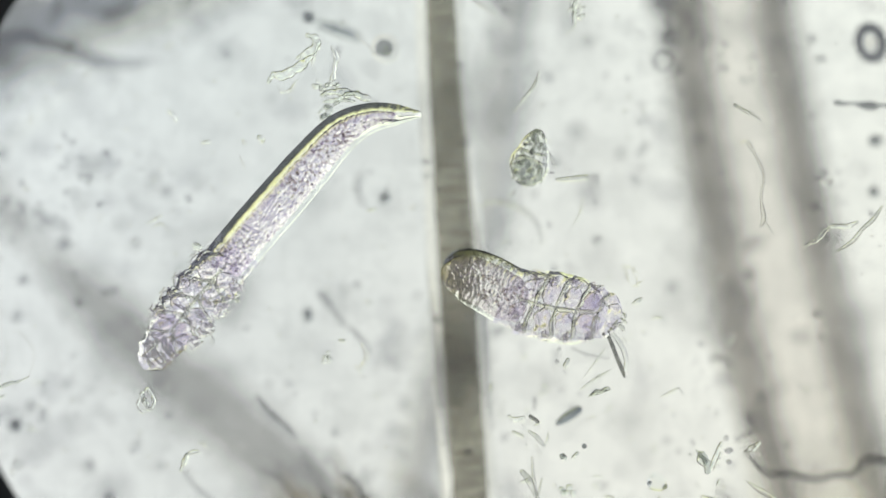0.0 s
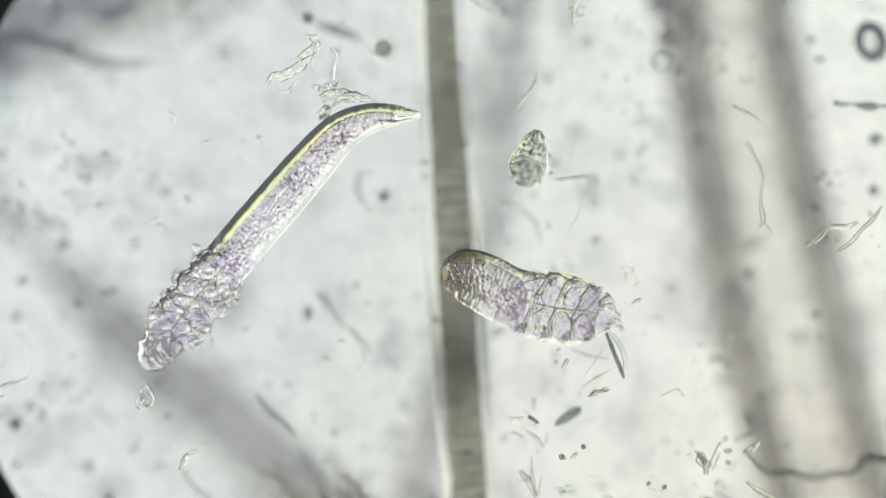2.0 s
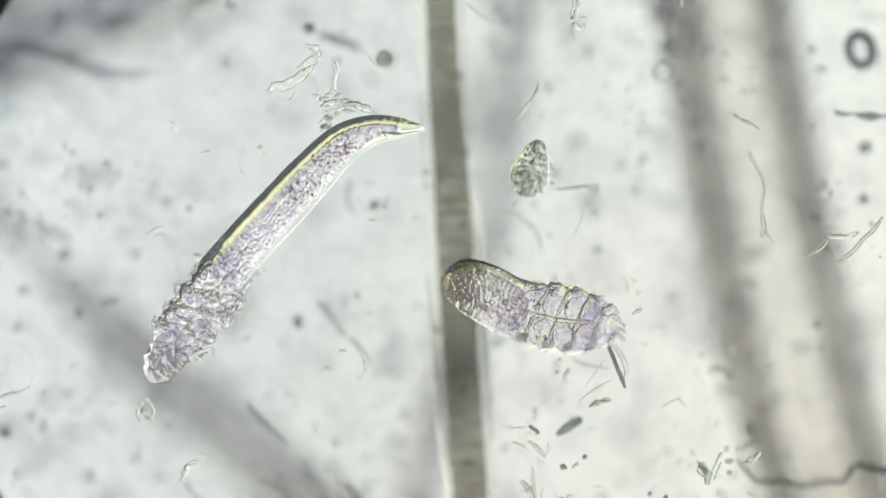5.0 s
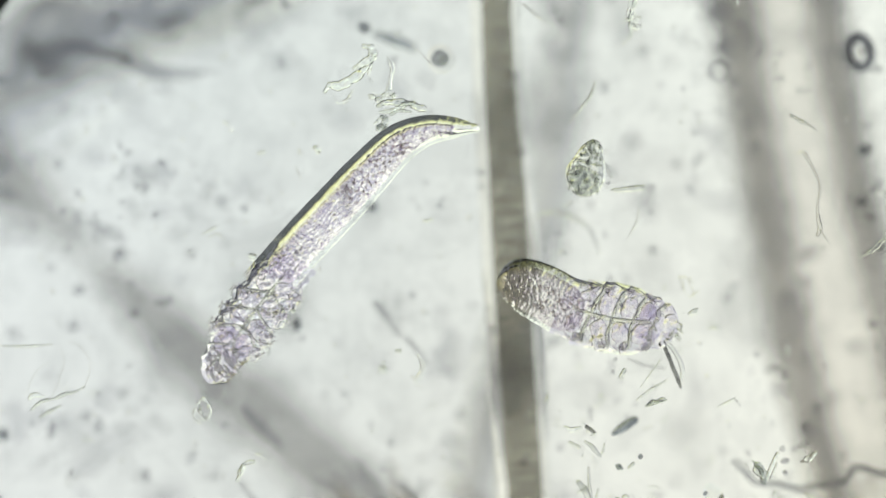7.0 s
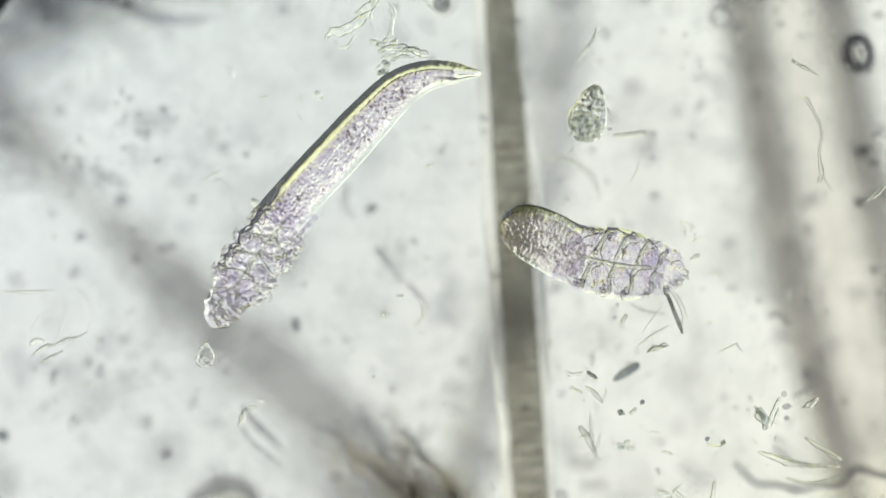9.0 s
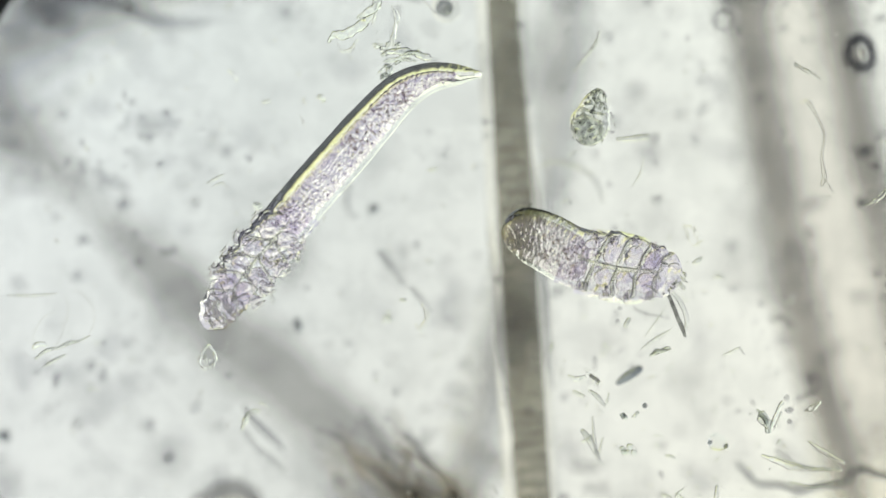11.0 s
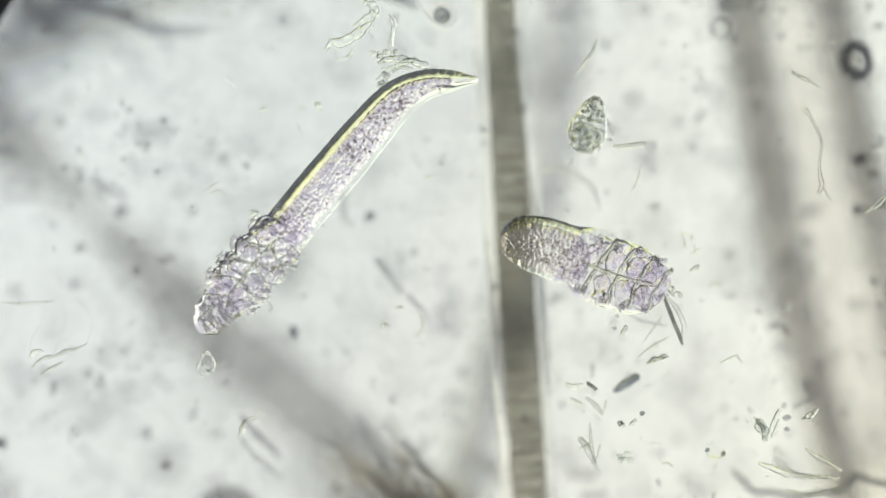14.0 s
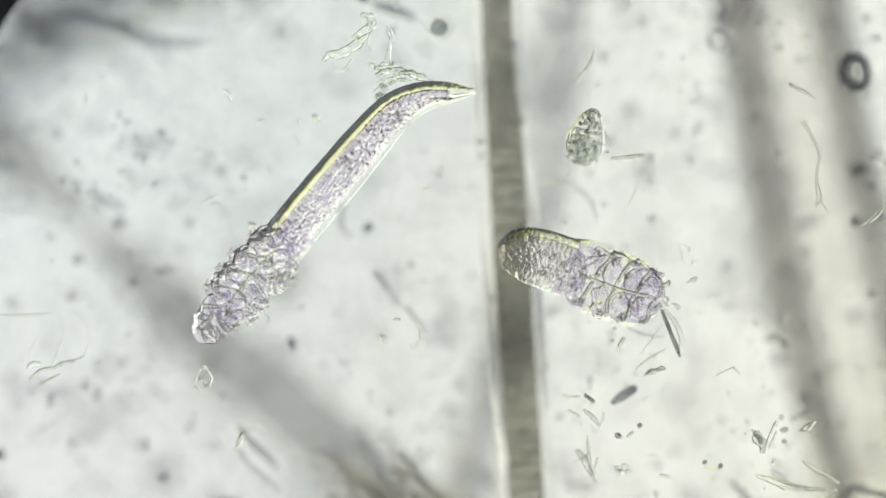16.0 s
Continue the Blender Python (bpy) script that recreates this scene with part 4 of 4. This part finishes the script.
# ---- dust sunk in the medium, out of focus ----
def sunk_dust():
    for u, v, r in ((160, 297, 22), (140, 365, 9), (150, 356, 8), (236, 436, 9), (156, 502, 10), (350, 666, 12), (268, 330, 14), (350, 325, 14), (212, 395, 12), (108, 560, 8)):
        speck(u, v, r, r * 0.8, -0.16, SPECK, u % 90, "blurred grey speck of dust")
    for u, v, r in ((55, 716, 6), (118, 742, 8), (195, 740, 8), (178, 728, 8), (150, 826, 10), (282, 826, 12), (610, 514, 10), (716, 717, 12), (645, 794, 8), (648, 848, 10)):
        speck(u, v, r, r * 0.9, -0.12, SPECK, u % 90, "blurred grey speck of dust")
    for u, v, r in ((888, 228, 6), (1052, 318, 11), (1053, 358, 6), (1130, 218, 4), (522, 697, 3), (130, 629, 4), (1200, 800, 5), (1436, 70, 9), (1452, 105, 10), (1056, 425, 10)):
        speck(u, v, r, r * 0.9, -0.05, SPECK, u % 90, "small grey speck of dust")
    for u, v, r in ((55, 719, 9), (75, 737, 9), (113, 432, 13), (41, 495, 11), (139, 537, 10), (186, 517, 9), (203, 512, 8), (29, 562, 8), (117, 679, 8), (30, 824, 9), (240, 430, 8)):
        speck(u, v, r, r * 0.8, -0.09, DUST, u % 90, "blurred grey speck of dust")
    for u, v, r in ((1352, 706, 14), (1378, 690, 9), (1415, 595, 10), (1172, 4, 26), (1182, 70, 22), (1090, 92, 9), (912, 76, 10), (1020, 230, 14), (1195, 125, 12), (700, 760, 10), (585, 705, 8)):
        speck(u, v, r, r * 0.8, -0.17, DUST, u % 90, "blurred grey speck of dust")
    rod([(-5, 732), (-9, 760)], [6, 5], "blurred grey rod sunk in the medium", DUST, -0.07)
    rod([(158, 812), (162, 838)], [5, 6], "blurred grey rod sunk in the medium", DUST, -0.09)
    fibre([(66, 372), (84, 392), (104, 396), (124, 410)], [5, 8, 6, 7], "blurred grey branched fibre", DUST, -0.12)
    fibre([(1318, 440), (1334, 432), (1356, 424)], [5, 8, 5], "blurred grey fibre in the medium", DUST, -0.15)
    rng = random.Random(9)
    bits = []
    for i in range(520):
        u, v, r = rng.uniform(-140, 1640), rng.uniform(-90, 1050), rng.uniform(4, 17) * rng.uniform(0.4, 1)
        bits.append(blob(u, v, -0.06 - 0.24 * rng.random(), r, r * rng.uniform(0.5, 1), r * 0.6, rng.uniform(0, 180), 0.4, segs=8, rings=5))
    films = []
    for i in range(56):
        u, v, r = rng.uniform(-200, 1100) if i % 4 else rng.uniform(800, 1650), rng.uniform(-150, 1050), rng.uniform(25, 95)
        patch = blob(u, v, -0.39 + 0.0028 * i, r, r * rng.uniform(0.4, 0.9), 2, rng.uniform(0, 180), 0.6, segs=20, rings=6)
        if not (440 < u < 790 and v < 190):
            films.append(patch)
    tagged(thing("greasy_film", joined(*films), GREASE), "faint grey greasy patches deep in the medium", "film", kind="stuff")
    tagged(thing("fine_dust", joined(*bits), HAZE), "fine pale dust scattered through the medium", "dust", kind="stuff")
    bits = []
    for i in range(70):
        u, v, r = rng.uniform(-140, 1640), rng.uniform(-90, 1050), rng.uniform(1.2, 3.0)
        bits.append(blob(u, v, FILM_TOP + 0.002, r, r * rng.uniform(0.5, 1), r * 0.6, rng.uniform(0, 180), 0.4, segs=7, rings=5))
    smears = []
    while len(smears) < 110:
        u, v, r = rng.uniform(-140, 760) if len(smears) % 3 else rng.uniform(880, 1600), rng.uniform(-90, 1000), rng.uniform(9, 34)
        near_long = 220 < u < 790 and abs((u - 255) * 0.90 + (v - 650) * 0.98) < 170
        near_stout = 740 < u < 1150 and 390 < v < 660
        if near_long or near_stout:
            continue
        smears.append(blob(u, v, -0.13 - 0.1 * rng.random(), r, r * rng.uniform(0.3, 0.8), 3, rng.uniform(0, 180), 0.8, segs=18, rings=6))
    tagged(thing("cloudy_smears", joined(*smears), SMEAR), "cloudy grey smears in the medium", "film", kind="stuff")
    crumbs = []
    for cu, cv, spread, count in ((145, 300, 36, 26), (60, 390, 40, 16), (280, 330, 50, 14), (60, 720, 60, 14), (640, 330, 30, 6), (1190, 60, 40, 14), (560, 840, 60, 14), (1330, 620, 100, 22), (1250, 150, 60, 10), (1430, 300, 80, 14), (1100, 150, 90, 12), (960, 700, 60, 10)):
        for i in range(count):
            r = rng.uniform(3, 8)
            crumbs.append(blob(cu + rng.gauss(0, spread), cv + rng.gauss(0, spread * 0.7), -0.05 - 0.06 * rng.random(), r, r * rng.uniform(0.5, 1), 2, rng.uniform(0, 180), 0.5, segs=9, rings=5))
    tagged(thing("grey_crumbs", joined(*crumbs), HAZE), "loose blurred grey crumbs in the medium", "grit", kind="stuff")
    slivers = []
    for i in range(70):
        u, v = (rng.uniform(860, 1330), rng.uniform(480, 1010)) if i % 3 else (rng.uniform(-120, 1620), rng.uniform(-80, 1010))
        a, l, w = rng.uniform(0, 3.14), rng.uniform(4, 13), rng.uniform(1.2, 3.2)
        z = FILM_TOP - rng.choice((-0.002, 0.03, 0.06))
        du, dv = l * math.cos(a), l * math.sin(a)
        slivers.append(tube([(u - du, v - dv, z), (u + dv * 0.2, v - du * 0.2, z), (u + du, v + dv, z)], [w * 0.5, w, w * 0.5], 8, 12, 0.7, 0.3, 200.0))
    faint = []
    for i in range(260):
        u, v = rng.uniform(-140, 1640), rng.uniform(-90, 1020)
        a, l, w = rng.uniform(0, 3.14), rng.uniform(2, 12) * rng.uniform(0.4, 1), rng.uniform(1.5, 5)
        z = FILM_TOP - rng.choice((0.0, 0.01, 0.03, 0.05))
        du, dv = l * math.cos(a), l * math.sin(a)
        b = rng.uniform(-0.5, 0.5)
        faint.append(tube([(u - du, v - dv, z), (u + dv * b, v - du * b, z), (u + du, v + dv, z)], [w * 0.5, w, w * 0.5], 8, 12, 0.6, 0.4, 200.0))
    tagged(thing("faint_scraps", joined(*faint), GHOST), "faint clear scraps scattered through the medium", "grit", kind="stuff")
    tagged(thing("fine_slivers", joined(*slivers), SHARD), "tiny clear slivers scattered through the medium", "grit", kind="stuff")
    tagged(thing("fine_grit", joined(*bits), SHARD), "tiny clear grains scattered over the medium", "grit", kind="stuff")


def sunk_tangle(u, v, count, spread, reach, angle, seed, label, material, width=(6, 22), depth=(-0.30, -0.14)):
    """A frayed bundle of short strands lying deep under the focus."""
    rng = random.Random(seed)
    bits = []
    for i in range(count):
        cu, cv = u + rng.gauss(0, spread), v + rng.gauss(0, spread * 0.6)
        a = math.radians(angle + rng.gauss(0, 14))
        l = reach * rng.uniform(0.4, 1.0)
        bend = rng.uniform(-0.2, 0.2) * l
        z = rng.uniform(*depth)
        pts = [(cu - l * math.cos(a), cv - l * math.sin(a), z), (cu - bend * math.sin(a), cv + bend * math.cos(a), z), (cu + l * math.cos(a), cv + l * math.sin(a), z)]
        w = rng.uniform(*width)
        bits.append(tube(pts, [w * 0.5, w, w * 0.6], 9, 20, 0.7, 0.4, 40.0))
    return tagged(thing("fibre_tangle", joined(*bits), material), label, "tangle", kind="stuff")


sunk_dust()
sunk_tangle(600, 935, 16, 70, 100, 44, 61, "frayed brown-grey fibre tangle, out of focus", BROWN, (4, 13), (-0.26, -0.10))
sunk_tangle(610, 950, 10, 60, 80, 44, 65, "blurred brown-grey matted fibres", SPECK, (10, 26), (-0.30, -0.16))
sunk_tangle(660, 930, 6, 40, 60, 80, 66, "frayed brown fibres, out of focus", BROWN, (4, 10), (-0.24, -0.10))
sunk_tangle(570, 860, 12, 50, 60, 46, 67, "loose grey strands along a deep hair", SPECK, (3, 8), (-0.18, -0.07))
sunk_tangle(120, 85, 8, 80, 110, 18, 62, "frayed grey fibre tangle, out of focus", SMEAR, (8, 20))
sunk_tangle(40, 60, 5, 90, 100, -30, 63, "frayed dark fibre tangle, out of focus", SMEAR, (8, 22))
sunk_tangle(300, 10, 6, 70, 80, -20, 64, "faint frayed fibre tangle, out of focus", HAZE)
tagged(thing("fibre", tube([(222, 1012, -0.13), (243, 963, -0.13), (293, 938, -0.13), (340, 947, -0.13), (372, 1002, -0.13)], [7, 11, 15, 12, 7], 14, 50, 0.8, 0.5, 40.0), DARK_HAIR),
       "dark arched fibre, out of focus", "fibre", "fibres in the medium")
speck(308, 982, 42, 36, -0.16, BROWN, 0, "blurred brownish lump under the arched fibre")
for u, v, ru, rv in ((600, 975, 60, 36), (700, 960, 50, 46)):
    speck(u, v, ru, rv, -0.27, PALE_BROWN, 40, "soft brown lump deep under the focus", 0.6)


# ---- the eyepiece: field stop and the dirt on it ----
EYEPIECE_Z = 0.092
eyepiece = group_at("eyepiece_stop", Vector((0, 0, EYEPIECE_Z)))


def oval_stop():
    """A flat black plate with an oval hole."""
    c, k, n = place(900, 440, EYEPIECE_Z), (EYE - EYEPIECE_Z) / EYE / DIV, 160
    verts, faces = [], []
    for h in (EYEPIECE_Z + 0.004, EYEPIECE_Z - 0.004):
        for a, b in ((999 * k, 896 * k), (0.62, 0.62)):
            verts += [(c.x + a * math.cos(6.283185 * i / n), c.y + b * math.sin(6.283185 * i / n), h) for i in range(n)]
    for i in range(n):
        j = (i + 1) % n
        faces += [(i, j, n + j, n + i), (2 * n + i, 3 * n + i, 3 * n + j, 2 * n + j), (i, 2 * n + i, 2 * n + j, j), (n + i, n + j, 3 * n + j, 3 * n + i)]
    return verts, faces


part("barrel", disc(0.62, EYEPIECE_Z - 0.005, 0.58, EYEPIECE_Z - 0.007 - FILM_TOP), METAL, eyepiece, "short black metal barrel")
part("field_stop", oval_stop(), METAL, eyepiece, "black round metal diaphragm")
for u, v, ru, rv, turn in ((1549, 249, 13, 11, 30), (1546, 340, 9, 9, 0), (545, 557, 8, 13, 0), (27, 753, 12, 11, 0), (680, 351, 11, 7, 40)):
    part("dust_speck", blob(u, v, EYEPIECE_Z, ru, rv, 6, turn, 0.25, segs=12, rings=7), SOOT, eyepiece, "dark speck of dust")
part("dust_speck", blob(1320, 490, EYEPIECE_Z, 13, 6, 4, 0, 0.25, segs=12, rings=7), HAZE, eyepiece, "faint speck of dust")
part("lint", tube([(640, 306, EYEPIECE_Z), (632, 330, EYEPIECE_Z), (636, 352, EYEPIECE_Z), (650, 370, EYEPIECE_Z)], [5, 6, 6, 4], 8, 20), SPECK, eyepiece, "grey bent lint")
part("lint", tube([(452, 700, EYEPIECE_Z), (466, 722, EYEPIECE_Z), (484, 740, EYEPIECE_Z), (508, 762, EYEPIECE_Z), (524, 780, EYEPIECE_Z)], [4, 6, 7, 6, 3], 10, 24, 0.8, 0.3, 60.0), DUST, eyepiece, "short dark lint")
part("lint", tube([(1322, 798, EYEPIECE_Z), (1340, 818, EYEPIECE_Z), (1362, 838, EYEPIECE_Z), (1400, 840, EYEPIECE_Z), (1440, 849, EYEPIECE_Z),
                   (1475, 840, EYEPIECE_Z), (1512, 838, EYEPIECE_Z), (1534, 812, EYEPIECE_Z), (1568, 818, EYEPIECE_Z), (1640, 836, EYEPIECE_Z)],
                  [3, 4, 4, 4.2, 4, 4.4, 4.4, 5, 5, 4.6], 8, 80, 0.8, 0.3, 60.0), INK, eyepiece, "long dark crooked lint")
round_mark = []
for a in range(13):
    along, across = 27 * math.sin(a * 0.5236), 20.5 * math.cos(a * 0.5236)
    round_mark.append((1541 + 0.97 * across + 0.24 * along, 76 - 0.24 * across + 0.97 * along, EYEPIECE_Z))
part("dried_ring", tube(round_mark, [8.5, 9.5, 8.0, 9.5, 8.5], 10, 72, 0.7, ends=False), DARK_INK, eyepiece, "dark ring left by a dried drop")
part("dried_spot", blob(1541, 76, EYEPIECE_Z, 4, 8, 3, 14, 0.4, segs=10, rings=6), BROWN, eyepiece, "small brown spot")
tagged(eyepiece, "round black field stop of the eyepiece with dust on it", "eyepiece")


def turned(ob, turn, move=(0, 0)):
    """A part's resting place in its parent, moved by divisions (right, down) and turned about its own origin."""
    x, y, z = ob.location
    return pose(x + move[0] / DIV, y - move[1] / DIV, z, 0, 0, turn)


def about(pivot, turn, move):
    """A turn about a point, then a shift by divisions (right, down)."""
    return Matrix.Translation(Vector((move[0] / DIV, -move[1] / DIV, 0)) + pivot) @ pose(0, 0, 0, 0, 0, turn) @ Matrix.Translation(-pivot)


def shifted(ob, right, down):
    """A thing's first place, shifted by divisions."""
    x, y, z = ORIGIN[ob]
    return pose(x + right / DIV, y - down / DIV, z)


def twitch(legs, seed, reach):
    """Leg and palp strokes, each on its own beat."""
    rng = random.Random(seed)
    for leg, sgn, row in legs:
        rest = leg.matrix_basis.copy()
        beat, start = rng.uniform(1.0, 1.7), rng.uniform(0, 6.28)
        rows = []
        for i in range(41):
            t = i * 0.4
            a = reach * (math.sin(6.283 * t / beat + start) + 0.4 * math.sin(2.1 * t + 2 * start))
            rows.append((t, rest @ pose(0, 0, 0, 0, 0, a * sgn)))
        walk(leg, rows)


def motions():
    k = (EYE - EYEPIECE_Z) / EYE / DIV
    walk(eyepiece, [(t, pose(-sx / DIV + ex * k, sy / DIV - ey * k, EYEPIECE_Z)) for t, sx, sy, ex, ey in DRIFT])
    # the long mite swings and draws in its fore body: seconds, swing and reach in divisions
    m, hind, podo, mouthparts, legs = MITE_ONE
    swing = [(0, 0, 0), (0.5, 0, 0), (1.0, -1, 0), (1.5, 2.5, -2), (2.0, 0.5, -2), (2.5, -18.4, -12), (3.0, -24.5, -15), (3.5, 4, -4), (4.7, 8, -3), (6.0, 13.7, -2),
             (7.0, 12.7, -3), (8.0, 14, -3), (9.0, 13, -6), (9.4, 9, -6), (11.3, 0, 0), (11.5, -1, 0), (12.0, -7, -4), (12.5, -17, -10), (13.0, -8, -4),
             (13.5, -6, -3), (14.0, -6.5, -2), (14.5, -6, -3), (15.2, -6, -4), (16.0, -8, -7)]
    rows = []
    for t, s, r in swing:
        ax = (-0.622 * r * 0.6, 0.782 * r * 0.6)
        rows.append((t, turned(podo, math.degrees(s / 294), ax)))
    walk(podo, rows)
    lie = [(0, 0, 0), (2.0, 0, 0), (2.5, 1.2, -2), (3.0, 1.5, -3), (3.5, -0.6, 2), (6.0, -2.2, 4), (7.0, -2.2, 3.5), (8.0, -2.2, 3), (9.0, -2.0, 2), (11.3, 0, -1), (12.0, 0.8, -2), (16.0, 0.8, -2)]
    pin = place(577, 215) - ORIGIN[m]
    rest = hind.matrix_basis.copy()
    walk(hind, [(t, about(pin, turn, (right, 0)) @ rest) for t, turn, right in lie])
    neck = mouthparts[0].location.copy()
    for ob in mouthparts:
        rest = ob.matrix_basis.copy()
        walk(ob, [(t, about(neck, math.degrees(s / 294) * 0.8, (-0.622 * r * 0.4, 0.782 * r * 0.4)) @ rest) for t, s, r in swing])
    twitch(legs, 1, 7)
    # a flake by its mouth is pushed along: seconds, right and down in divisions
    nudge = [(0, 0, 0), (1.5, -1, -2), (2.0, -1.5, -5), (2.5, 0.5, -11), (3.0, 1, -12), (3.5, 0, -4), (6.0, -2, -0.5), (8.0, 1.5, -2), (9.0, 1.5, -1), (11.5, 2, -6.5), (12.5, 4, -9), (14.0, 3.5, -7), (16.0, 3, -2.5)]
    for ob in PUSHED:
        walk(ob, [(t, shifted(ob, right, down)) for t, right, down in nudge])
    # the stout mite draws its mouthparts in and out, then arches: seconds, reach, arch
    m, hind, podo, mouthparts, legs = MITE_TWO
    pull = [(0, 0, 0), (0.5, -9, 0), (1.0, -11, 0), (1.5, -12, 0), (2.0, -9, 0), (2.5, -10, 0), (3.0, -11, 0), (3.5, -8, 0), (4.7, -4, 0), (6.0, 1, 0), (7.0, 0, 0), (8.0, 6, 0),
            (9.0, 8, 0), (10.2, 4, 0), (11.5, -3, 0), (12.0, -3, 0), (12.5, -12, 0.1), (13.0, -16, 0.5), (13.5, -21, 0.95), (14.0, -22, 1), (14.5, -23, 1), (15.2, -25, 1), (16.0, -27, 1)]
    neck = mouthparts[0].location.copy()
    for ob in mouthparts:
        rest = ob.matrix_basis.copy()
        walk(ob, [(t, about(neck, 0, (r * 0.97, r * 0.2)) @ rest) for t, r, a in pull])
    walk(podo, [(t, turned(podo, -8 * a, (10 * a, -12 * a))) for t, r, a in pull])
    walk(hind, [(t, turned(hind, 10 * a, (6 * a, -11 * a))) for t, r, a in pull])
    twitch(legs, 2, 7)


motions()
